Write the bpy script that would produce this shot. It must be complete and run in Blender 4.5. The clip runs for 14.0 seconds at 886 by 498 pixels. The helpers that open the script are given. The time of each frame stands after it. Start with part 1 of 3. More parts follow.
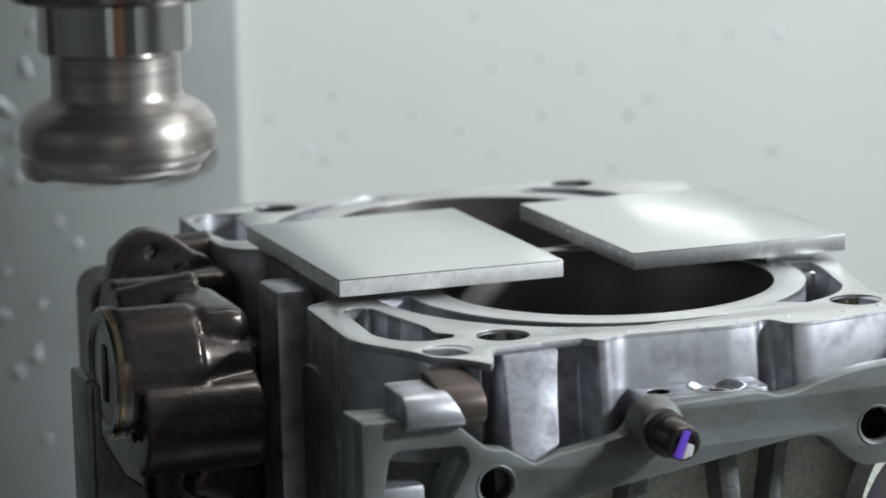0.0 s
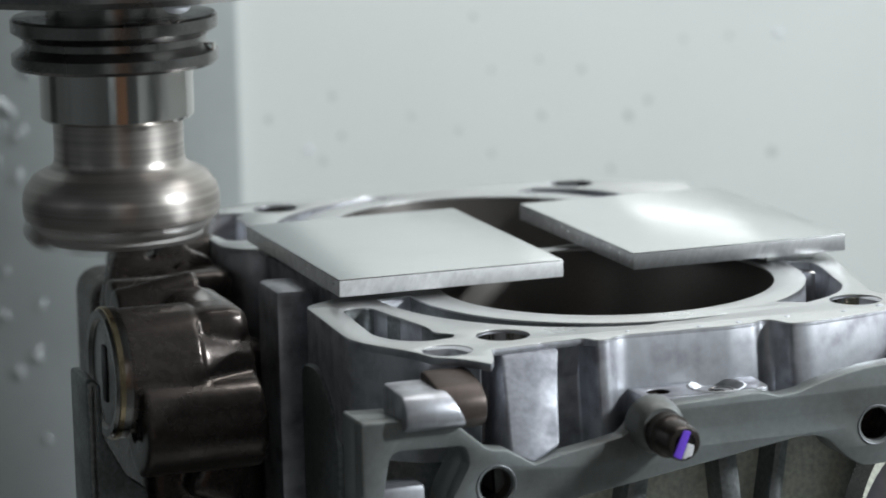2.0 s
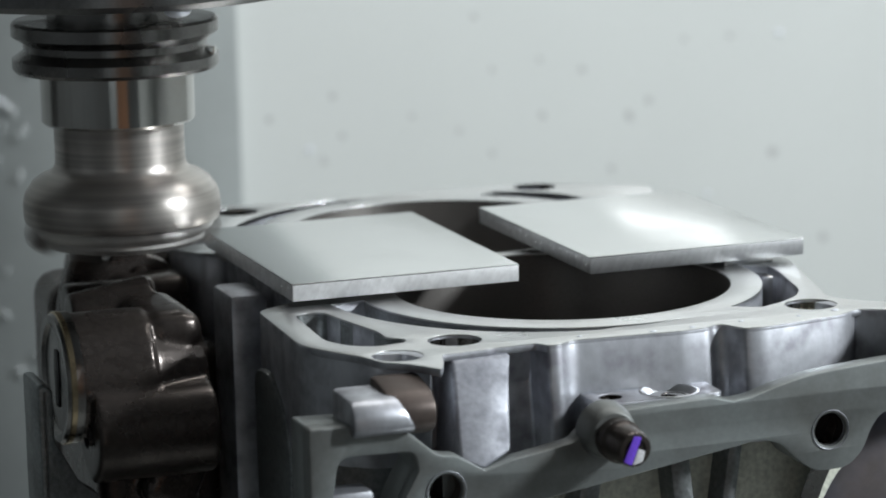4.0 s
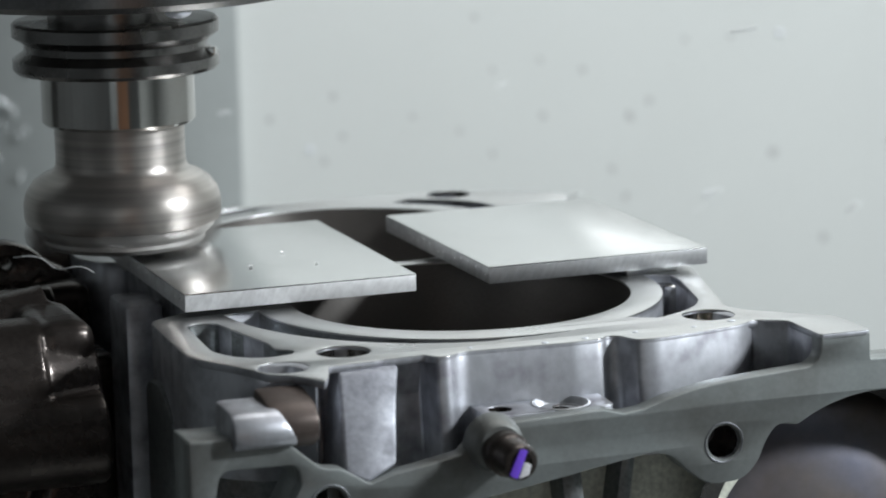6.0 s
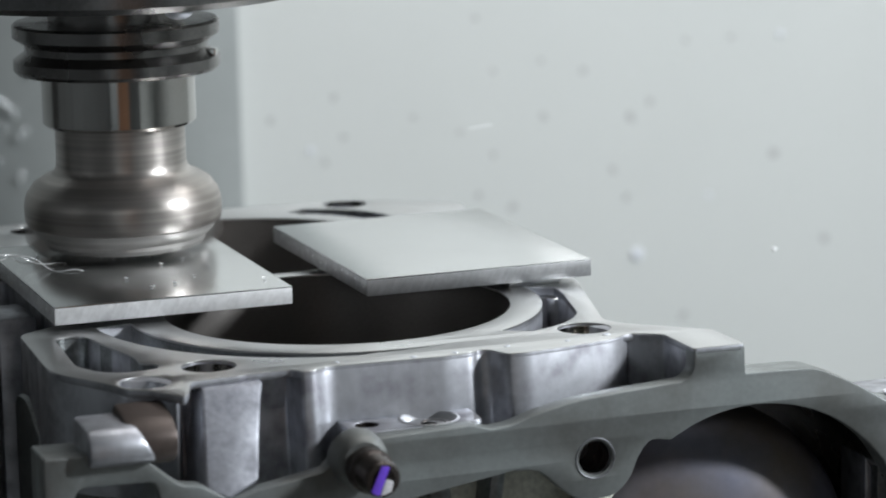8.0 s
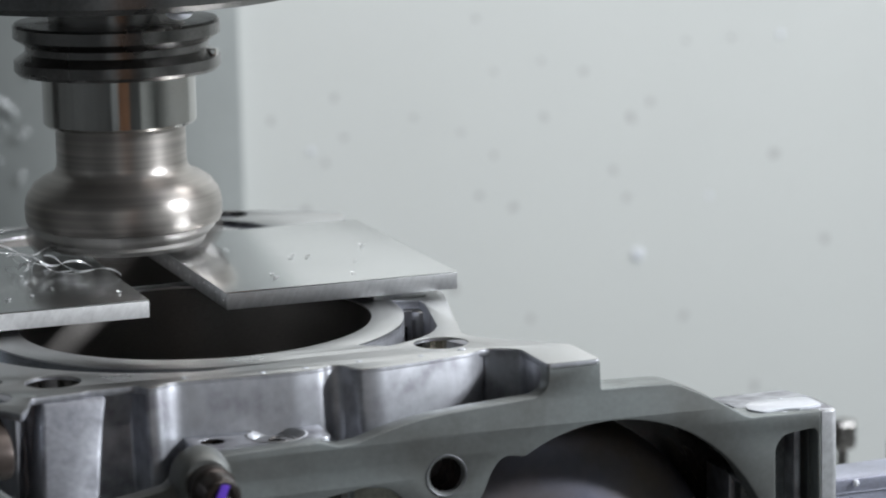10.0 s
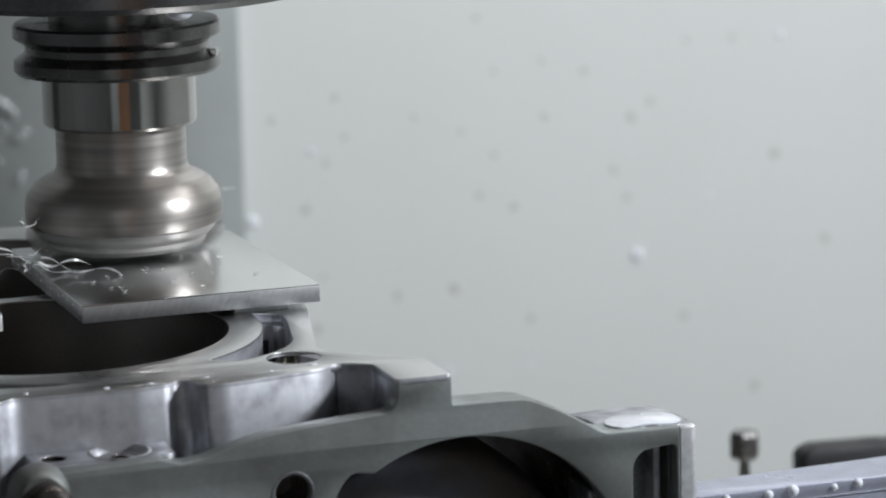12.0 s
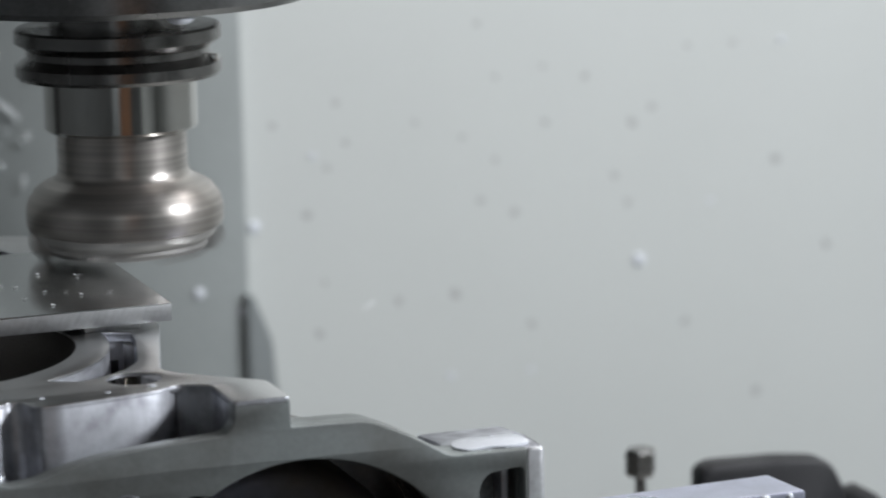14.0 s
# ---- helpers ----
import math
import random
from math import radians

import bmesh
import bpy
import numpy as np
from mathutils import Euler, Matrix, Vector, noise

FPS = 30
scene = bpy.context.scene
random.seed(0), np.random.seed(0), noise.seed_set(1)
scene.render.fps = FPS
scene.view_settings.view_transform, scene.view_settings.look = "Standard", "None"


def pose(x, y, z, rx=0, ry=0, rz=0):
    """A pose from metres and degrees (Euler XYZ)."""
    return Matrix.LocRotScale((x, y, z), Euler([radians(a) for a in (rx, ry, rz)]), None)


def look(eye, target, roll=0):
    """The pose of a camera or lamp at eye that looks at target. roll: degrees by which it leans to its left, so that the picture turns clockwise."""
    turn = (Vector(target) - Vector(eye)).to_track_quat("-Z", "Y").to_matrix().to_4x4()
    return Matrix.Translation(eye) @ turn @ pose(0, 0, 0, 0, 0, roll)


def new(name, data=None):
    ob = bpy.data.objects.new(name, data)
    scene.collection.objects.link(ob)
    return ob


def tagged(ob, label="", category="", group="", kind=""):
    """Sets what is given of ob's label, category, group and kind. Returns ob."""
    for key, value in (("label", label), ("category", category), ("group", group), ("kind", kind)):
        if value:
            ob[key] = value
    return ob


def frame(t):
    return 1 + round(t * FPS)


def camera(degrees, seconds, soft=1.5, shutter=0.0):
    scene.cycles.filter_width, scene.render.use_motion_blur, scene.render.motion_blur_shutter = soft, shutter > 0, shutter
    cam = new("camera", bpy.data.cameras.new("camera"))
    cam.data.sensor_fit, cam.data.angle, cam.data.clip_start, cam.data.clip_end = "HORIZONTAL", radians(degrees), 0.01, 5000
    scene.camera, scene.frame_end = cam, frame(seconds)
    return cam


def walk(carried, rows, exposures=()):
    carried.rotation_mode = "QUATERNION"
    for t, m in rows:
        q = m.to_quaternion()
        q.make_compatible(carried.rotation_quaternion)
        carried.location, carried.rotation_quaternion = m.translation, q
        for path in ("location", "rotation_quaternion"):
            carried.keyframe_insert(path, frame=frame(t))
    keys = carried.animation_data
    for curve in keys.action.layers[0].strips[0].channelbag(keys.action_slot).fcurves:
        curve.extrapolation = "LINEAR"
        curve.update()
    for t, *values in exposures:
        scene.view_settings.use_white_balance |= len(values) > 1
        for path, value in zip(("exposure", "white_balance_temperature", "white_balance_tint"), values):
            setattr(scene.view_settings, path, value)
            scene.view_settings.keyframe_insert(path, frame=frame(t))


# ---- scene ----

K = 0.001  # the plan below is in millimetres: x along the table's travel, z = 0 at the top of the two plates

# ---- camera: nearly still, with the small shake of a hand-tightened mount ----
cam = camera(15.87, 14.0, soft=1.8, shutter=0.5)
cam.data.dof.use_dof = True
cam.data.dof.focus_distance = 0.965
cam.data.dof.aperture_fstop = 15.0
EYE = Vector((-0.3904, -0.9190, 0.1934))
YAW, PITCH, ROLL = 19.494, 10.817, -1.337


def aim(dx, dy):
    """The camera's pose, turned so that the picture shifts by dx to the right and dy down (thousandths of 10.2 degrees)."""
    yaw, pitch = radians(YAW) - dx / 5624, radians(PITCH) - dy / 5624
    ahead = Vector((math.sin(yaw) * math.cos(pitch), math.cos(yaw) * math.cos(pitch), -math.sin(pitch)))
    return look(EYE, EYE + ahead, ROLL)


walk(cam, [(t, aim(dx - 2, dy - 1)) for t, dx, dy in (
    (0, 0, 0), (2.2, 0, 0), (5.4, 2, 0.5), (6.5, 2, 1), (8, 3, 2.5), (10.4, 4, 3), (12.5, 4, 3), (13, 4, 2.5), (13.1, 8, 6), (13.2, 2, 2),
    (13.3, 4, 3), (13.4, 6, 4), (13.5, 2, 2), (13.6, 6, 4), (13.7, -1, 2), (13.8, 7, 8), (13.9, 1, 9), (13.95, -14, 9), (14, 6, 12), (14.05, 28, 14))],
     exposures=[(0, 0, 6500, 10), (3, 0, 6500, 10), (8, 0, 6500, 12), (11, -0.03, 6540, 13.5), (12.5, -0.07, 6540, 13.5), (14.1, -0.1, 6540, 13.5)])

# ---- light ----
world = bpy.data.worlds.new("world")
scene.world = world
world.use_nodes = True
world.node_tree.nodes["Background"].inputs[0].default_value = (0.55, 0.6, 0.62, 1)
world.node_tree.nodes["Background"].inputs[1].default_value = 0.05


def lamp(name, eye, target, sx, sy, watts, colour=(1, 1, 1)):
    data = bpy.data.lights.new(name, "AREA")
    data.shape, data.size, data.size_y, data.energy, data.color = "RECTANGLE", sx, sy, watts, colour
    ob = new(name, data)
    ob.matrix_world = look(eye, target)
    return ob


# the machine's own strip lights under its roof
lamp("work_light", (0.32, 0.16, 0.95), (0.26, 0.70, -0.05), 1.2, 0.10, 8.4, (1.0, 1.0, 0.98))
lamp("work_light_side", (1.13, -0.74, 0.76), (-0.05, 0.0, -0.02), 0.10, 0.22, 28.0, (0.91, 0.97, 1.0))
# unseen soft fill added behind the camera to lift the dark front faces
lamp("front_fill", (-0.50, -1.66, 0.25), (-0.10, 0.0, 0.0), 0.90, 0.9, 0.95, (0.88, 1.0, 1.04))
# small unseen lamp added only to mirror a glare in the plate tops
lamp("plate_glare_lamp", (0.318, 0.66, 0.121), (0.05, 0.05, 0.0), 0.09, 0.05, 0.020, (0.98, 1.0, 1.0))


# ---- materials ----
def mat(name, base, rough, metal=0.0, grain=0.15, size=60.0, bump=0.15, fine=1200.0, stretch=(1, 1, 1), stain=None, stain_amount=0.0, aniso=0.0, lean=0.0):
    """A surface with two scales of variation: broad stains and fine grain, both in the thing's own space."""
    m = bpy.data.materials.new(name)
    m.use_nodes = True
    nt = m.node_tree
    n, l = nt.nodes, nt.links
    b = n["Principled BSDF"]
    b.inputs["Metallic"].default_value = metal
    b.inputs["Anisotropic"].default_value = aniso
    b.inputs["Anisotropic Rotation"].default_value = 0.25
    co = n.new("ShaderNodeTexCoord")
    mp = n.new("ShaderNodeMapping")
    mp.vector_type = "TEXTURE"
    mp.inputs["Scale"].default_value = [1 / v for v in stretch]
    mp.inputs["Rotation"].default_value = (0, radians(lean), 0)
    l.new(co.outputs["Object"], mp.inputs[0])
    big = n.new("ShaderNodeTexNoise")
    big.inputs["Scale"].default_value, big.inputs["Detail"].default_value = size, 6
    l.new(co.outputs["Object"], big.inputs["Vector"])
    tiny = n.new("ShaderNodeTexNoise")
    tiny.inputs["Scale"].default_value, tiny.inputs["Detail"].default_value = fine, 3
    l.new(mp.outputs[0], tiny.inputs["Vector"])
    ramp = n.new("ShaderNodeMapRange")
    ramp.inputs[1].default_value, ramp.inputs[2].default_value = 0.3, 0.7
    ramp.inputs[3].default_value, ramp.inputs[4].default_value = 1 - grain, 1 + grain * 0.5
    l.new(tiny.outputs[0], ramp.inputs[0])
    mix = n.new("ShaderNodeMix")
    mix.data_type = "RGBA"
    mix.inputs[6].default_value = (*base, 1)
    mix.inputs[7].default_value = (*(stain or [c * 0.7 for c in base]), 1)
    edge = n.new("ShaderNodeMapRange")
    edge.inputs[1].default_value, edge.inputs[2].default_value = 0.42, 0.68
    edge.inputs[3].default_value, edge.inputs[4].default_value = 0.0, stain_amount
    l.new(big.outputs[0], edge.inputs[0])
    l.new(edge.outputs[0], mix.inputs[0])
    mul = n.new("ShaderNodeMix")
    mul.data_type, mul.blend_type = "RGBA", "MULTIPLY"
    mul.inputs[0].default_value = 1.0
    l.new(mix.outputs[2], mul.inputs[6])
    l.new(ramp.outputs[0], mul.inputs[7])
    l.new(mul.outputs[2], b.inputs["Base Color"])
    rr = n.new("ShaderNodeMapRange")
    rr.inputs[1].default_value, rr.inputs[2].default_value = 0.3, 0.7
    rr.inputs[3].default_value, rr.inputs[4].default_value = rough * 0.8, rough * 1.25
    l.new(big.outputs[0], rr.inputs[0])
    l.new(rr.outputs[0], b.inputs["Roughness"])
    if bump:
        bp = n.new("ShaderNodeBump")
        bp.inputs["Strength"].default_value, bp.inputs["Distance"].default_value = bump, 0.0004
        l.new(tiny.outputs[0], bp.inputs["Height"])
        l.new(bp.outputs[0], b.inputs["Normal"])
    return m


DECK = mat("machined_aluminium", (0.66, 0.665, 0.67), 0.32, 1.0, 0.10, 40, 0.06, 900, (1, 6, 1), stain=(0.6, 0.59, 0.58), stain_amount=0.5)
WALLS = mat("milled_block_side", (0.53, 0.545, 0.585), 0.47, 0.88, 0.06, 120, 0.06, 500, (1, 1, 0.25), stain=(0.29, 0.29, 0.32), stain_amount=1.0)
MILLED = mat("matte_milled_pad", (0.34, 0.35, 0.385), 0.64, 0.74, 0.18, 110, 0.15, 500, stain=(0.27, 0.275, 0.31), stain_amount=0.4)
# a brighter metal for the rounded corner of the foot
BRIGHT = mat("bright_foot_edge", (0.86, 0.87, 0.90), 0.34, 0.85, 0.12, 160, 0.08, 500, stain=(0.55, 0.55, 0.58), stain_amount=0.6)
# shade on the lug's inner half, put into a brown colour
LUGSHADE = mat("brown_lug_shade", (0.10, 0.080, 0.072), 0.48, 0.6, 0.15, 60, 0.1, 500, stain=(0.09, 0.07, 0.062), stain_amount=0.8)
FACE = mat("oily_machined_face", (0.295, 0.32, 0.32), 0.42, 0.6, 0.07, 32, 0.05, 700, stain=(0.165, 0.17, 0.163), stain_amount=0.95)
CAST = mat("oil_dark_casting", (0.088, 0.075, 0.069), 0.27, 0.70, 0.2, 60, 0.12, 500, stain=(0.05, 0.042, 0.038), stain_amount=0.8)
CASTGREY = mat("grey_rough_casting", (0.25, 0.27, 0.275), 0.42, 0.8, 0.25, 60, 0.4, 700, stain=(0.14, 0.14, 0.14), stain_amount=0.6)
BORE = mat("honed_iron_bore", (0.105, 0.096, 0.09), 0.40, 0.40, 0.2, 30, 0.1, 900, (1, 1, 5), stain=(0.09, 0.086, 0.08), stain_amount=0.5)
PLATE = mat("rolled_aluminium", (0.78, 0.79, 0.79), 0.20, 1.0, 0.08, 25, 0.07, 300, (9, 1, 1), stain=(0.72, 0.73, 0.73), stain_amount=0.4)
SAWN = mat("sawn_aluminium", (0.56, 0.57, 0.58), 0.42, 0.8, 0.12, 260, 0.14, 420, (2.2, 2.2, 0.35), stain=(0.44, 0.44, 0.45), stain_amount=0.7, lean=28)
# a whiter rim for the left plate than for the right one
SAWNBRIGHT = mat("whiter_sawn_aluminium", (0.95, 0.96, 0.97), 0.45, 0.25, 0.08, 260, 0.16, 420, (2.2, 2.2, 0.6), stain=(0.72, 0.72, 0.73), stain_amount=0.7, lean=28)
STEEL = mat("ground_steel", (0.55, 0.54, 0.52), 0.11, 1.0, 0.08, 60, 0.03, 900, (1, 1, 8), stain=(0.4, 0.38, 0.35), stain_amount=0.3)
NOSE = mat("dull_spindle_steel", (0.24, 0.24, 0.24), 0.32, 1.0, 0.12, 30, 0.05, 700, stain=(0.13, 0.13, 0.13), stain_amount=0.6)
# pale tone for the unseen table top, to bounce light up under the flange
TABLE = mat("bounce_table_steel", (0.58, 0.59, 0.57), 0.45, 0.4, 0.12, 30, 0.05, 500, stain=(0.45, 0.45, 0.42), stain_amount=0.6)
BLACKSTEEL = mat("oiled_dark_steel", (0.25, 0.244, 0.238), 0.25, 1.0, 0.15, 60, 0.05, 900, stain=(0.1, 0.09, 0.085), stain_amount=0.5)
MILL = mat("nickel_plated_cutter", (0.48, 0.45, 0.425), 0.35, 0.92, 0.30, 50, 0.08, 160, (0.05, 0.05, 3), stain=(0.31, 0.275, 0.25), stain_amount=0.5, aniso=0.55)
# spray haze and blurred inserts low on the cutter, put into a paler colour
RIM = mat("spray_haze_rim", (0.52, 0.505, 0.49), 0.45, 0.6, 0.30, 50, 0.08, 160, (0.05, 0.05, 3), stain=(0.55, 0.53, 0.5), stain_amount=0.5)
CARBIDE = mat("coated_carbide", (0.45, 0.44, 0.43), 0.3, 1.0, 0.1, 60, 0.05)
PAINT = mat("light_grey_wall_paint", (0.60, 0.625, 0.615), 0.55, 0.0, 0.02, 7, 0.02, 300, stain=(0.57, 0.595, 0.585), stain_amount=0.6)
TRAY = mat("oily_chip_tray", (0.16, 0.165, 0.165), 0.4, 0.2, 0.2, 12, 0.2, 300)
COLUMN = mat("grey_column_paint", (0.39, 0.42, 0.42), 0.45, 0.0, 0.05, 14, 0.05, 300, stain=(0.32, 0.345, 0.345), stain_amount=0.7)
COLUMNDARK = mat("dark_enclosure_paint", (0.11, 0.117, 0.119), 0.40, 0.0, 0.06, 14, 0.05, 300, stain=(0.05, 0.052, 0.054), stain_amount=0.7)
GUSSET = mat("grey_gusset_paint", (0.21, 0.23, 0.235), 0.45, 0.0, 0.05, 14, 0.05, 300)
DIRT = mat("dried_splash", (0.45, 0.46, 0.46), 0.6, 0.0, 0.1)
STUCK = mat("wet_stuck_chip", (0.60, 0.63, 0.64), 0.22, 0.4, 0.2)
BAR = mat("wet_clamp_aluminium", (0.62, 0.64, 0.79), 0.30, 0.8, 0.1, 40, 0.05, stain=(0.3, 0.31, 0.36), stain_amount=0.6)
CHIP = mat("aluminium_chip", (0.90, 0.91, 0.92), 0.30, 0.55, 0.1)
BLACK = mat("black_plastic_and_hole_dark", (0.016, 0.016, 0.019), 0.5, 0.0, 0.2, 60, 0.2)
VIOLET = mat("violet_marker_paint", (0.19, 0.08, 0.75), 0.35, 0.0, 0.15)
WHITE = mat("white_marker_paint", (0.75, 0.75, 0.78), 0.4, 0.0, 0.15)
OLIVE = mat("olive_grey_casting", (0.72, 0.74, 0.64), 0.5, 0.0, 0.25, 60, 0.3, 600, stain=(0.42, 0.43, 0.37), stain_amount=0.6)
# bluish and warm reflections on the bearing cover, put into its colour
BLUISH = mat("steel_blue_reflection", (0.22, 0.225, 0.285), 0.34, 0.6, 0.08, 22, 0.03, 300, stain=(0.24, 0.20, 0.16), stain_amount=0.9)
BRASS = mat("brassy_ring", (0.42, 0.34, 0.22), 0.25, 1.0, 0.1)
BROWN = mat("brown_door_panel", (0.42, 0.22, 0.13), 0.5, 0.0, 0.1, 5)
SPRAYWHITE = mat("foamy_coolant", (0.93, 0.95, 0.96), 0.10, 0.0, 0.03)
MILKY = mat("milky_coolant", (0.75, 0.78, 0.84), 0.12, 0.0, 0.05)


# ---- builders ----
def finish(me, material, angle=32):
    me.materials.clear()
    me.materials.append(material)
    for p in me.polygons:
        p.use_smooth = True
    me.set_sharp_from_angle(angle=radians(angle))
    return me


def put(name, me, parent=None, label=""):
    ob = new(name, me)
    ob.parent = parent
    return tagged(ob, label)


def part(name, bm, material, parent=None, label="", angle=32):
    me = bpy.data.meshes.new(name)
    bm.to_mesh(me)
    bm.free()
    return put(name, finish(me, material, angle), parent, label)


def empty(name, label, category, group="", kind=""):
    ob = new(name)
    ob.empty_display_size = 0.02
    return tagged(ob, label, category, group, kind)


def arc(cx, cy, r, a0, a1, n=24, r1=None):
    """Points round a centre, from the angle a0 to a1 in degrees; the radius may run on to r1."""
    r1 = r if r1 is None else r1
    return [(cx + (r + (r1 - r) * i / n) * math.cos(radians(a0 + (a1 - a0) * i / n)),
             cy + (r + (r1 - r) * i / n) * math.sin(radians(a0 + (a1 - a0) * i / n))) for i in range(n + 1)]


def circle(cx, cy, r, n=40):
    return arc(cx, cy, r, 0, 360, n)[:-1]


def rounded(points, r, n=5):
    """A closed outline with its corners rounded. A point may bring its own radius as a third number."""
    out = []
    for i, p in enumerate(points):
        a, b = Vector(points[i - 1][:2]), Vector(points[(i + 1) % len(points)][:2])
        v, rad = Vector(p[:2]), (p[2] if len(p) > 2 else r)
        da, db = (a - v), (b - v)
        cut = min(rad, da.length * 0.45, db.length * 0.45)
        s, e = v + da.normalized() * cut, v + db.normalized() * cut
        for k in range(n + 1):
            t = k / n
            q = s * (1 - t) ** 2 + v * 2 * t * (1 - t) + e * t * t
            out.append((q.x, q.y))
    return out


def slab(name, outline, low, high, material, parent=None, holes=(), axis="z", bevel=0.5, label="", angle=32):
    """An outline with holes, in millimetres, made solid from low to high along an axis, its edges broken by a small bevel."""
    cu = bpy.data.curves.new(name, "CURVE")
    cu.dimensions, cu.fill_mode = "2D", "BOTH"
    cu.extrude = (high - low) / 2 * K - bevel * K
    cu.bevel_depth, cu.bevel_resolution, cu.offset = bevel * K, 1, -bevel * K
    for ring in (outline, *holes):
        sp = cu.splines.new("POLY")
        sp.points.add(len(ring) - 1)
        for p, q in zip(sp.points, ring):
            p.co = (q[0] * K, q[1] * K, 0, 1)
        sp.use_cyclic_u = True
    tmp = new("tmp", cu)
    bpy.context.view_layer.update()
    me = bpy.data.meshes.new_from_object(tmp.evaluated_get(bpy.context.evaluated_depsgraph_get()))
    bpy.data.objects.remove(tmp)
    bpy.data.curves.remove(cu)
    weld = bmesh.new()
    weld.from_mesh(me)
    bmesh.ops.remove_doubles(weld, verts=weld.verts, dist=2e-6)
    weld.to_mesh(me)
    weld.free()
    mid = (low + high) / 2 * K
    if axis == "z":
        m = Matrix.Translation((0, 0, mid))
    elif axis == "y":  # outline in x and z
        m = Matrix.Translation((0, mid, 0)) @ Matrix.Rotation(radians(90), 4, "X")
    else:  # outline in y and z
        m = Matrix.Translation((mid, 0, 0)) @ Matrix(((0, 0, 1, 0), (1, 0, 0, 0), (0, 1, 0, 0), (0, 0, 0, 1)))
    me.transform(m)
    me.name = name
    return put(name, finish(me, material, angle), parent, label)


def lathe(profile, n=96, closed=True):
    """A turned body about z from (radius, height) pairs in millimetres, from the bottom up."""
    bm = bmesh.new()
    rings = []
    for r, z in profile:
        if r < 1e-6:
            rings.append([bm.verts.new((0, 0, z * K))])
        else:
            rings.append([bm.verts.new((r * K * math.cos(2 * math.pi * i / n), r * K * math.sin(2 * math.pi * i / n), z * K)) for i in range(n)])
    for a, b in zip(rings, rings[1:]):
        for i in range(n):
            j = (i + 1) % n
            if len(a) == 1 and len(b) == 1:
                continue
            if len(a) == 1:
                bm.faces.new((a[0], b[j], b[i]))
            elif len(b) == 1:
                bm.faces.new((a[i], a[j], b[0]))
            else:
                bm.faces.new((a[i], a[j], b[j], b[i]))
    bmesh.ops.recalc_face_normals(bm, faces=bm.faces)
    return bm


def turned(name, profile, material, parent, m, label="", n=64, angle=32):
    """A turned part, its axis laid where the pose m says."""
    bm = lathe(profile, n)
    bmesh.ops.transform(bm, matrix=m, verts=bm.verts)
    return part(name, bm, material, parent, label, angle)


def along_x(x, y, z, flip=1):
    return Matrix.Translation((x * K, y * K, z * K)) @ Matrix.Rotation(radians(90 * flip), 4, "Y")


def along_y(x, y, z, flip=1):
    return Matrix.Translation((x * K, y * K, z * K)) @ Matrix.Rotation(radians(-90 * flip), 4, "X")


def block(name, x0, x1, y0, y1, z0, z1, material, parent=None, bevel=1.0, label="", seg=2):
    bm = bmesh.new()
    bmesh.ops.create_cube(bm, size=1)
    bmesh.ops.transform(bm, matrix=Matrix.Translation(((x0 + x1) / 2 * K, (y0 + y1) / 2 * K, (z0 + z1) / 2 * K)) @ Matrix.Diagonal(((x1 - x0) * K, (y1 - y0) * K, (z1 - z0) * K, 1)), verts=bm.verts)
    if bevel:
        bmesh.ops.bevel(bm, geom=bm.edges[:], offset=bevel * K, segments=seg, affect="EDGES", profile=0.5)
    return part(name, bm, material, parent, label)


def bmesh_box(x0, x1, y0, y1, z0, z1, bevel):
    bm = bmesh.new()
    bmesh.ops.create_cube(bm, size=1)
    bmesh.ops.transform(bm, matrix=Matrix.Translation(((x0 + x1) / 2 * K, (y0 + y1) / 2 * K, (z0 + z1) / 2 * K)) @ Matrix.Diagonal(((x1 - x0) * K, (y1 - y0) * K, (z1 - z0) * K, 1)), verts=bm.verts)
    if bevel:
        bmesh.ops.bevel(bm, geom=bm.edges[:], offset=bevel * K, segments=2, affect="EDGES", profile=0.5)
    return bm


# ---- the machine's enclosure ----
COLR = 230.0  # radius of the column's rounded flank


def column_y(x):
    """Depth of the column's surface in metres, for x in millimetres."""
    return (690 + COLR - math.sqrt(COLR ** 2 - min(67 - x, 147) ** 2)) * K


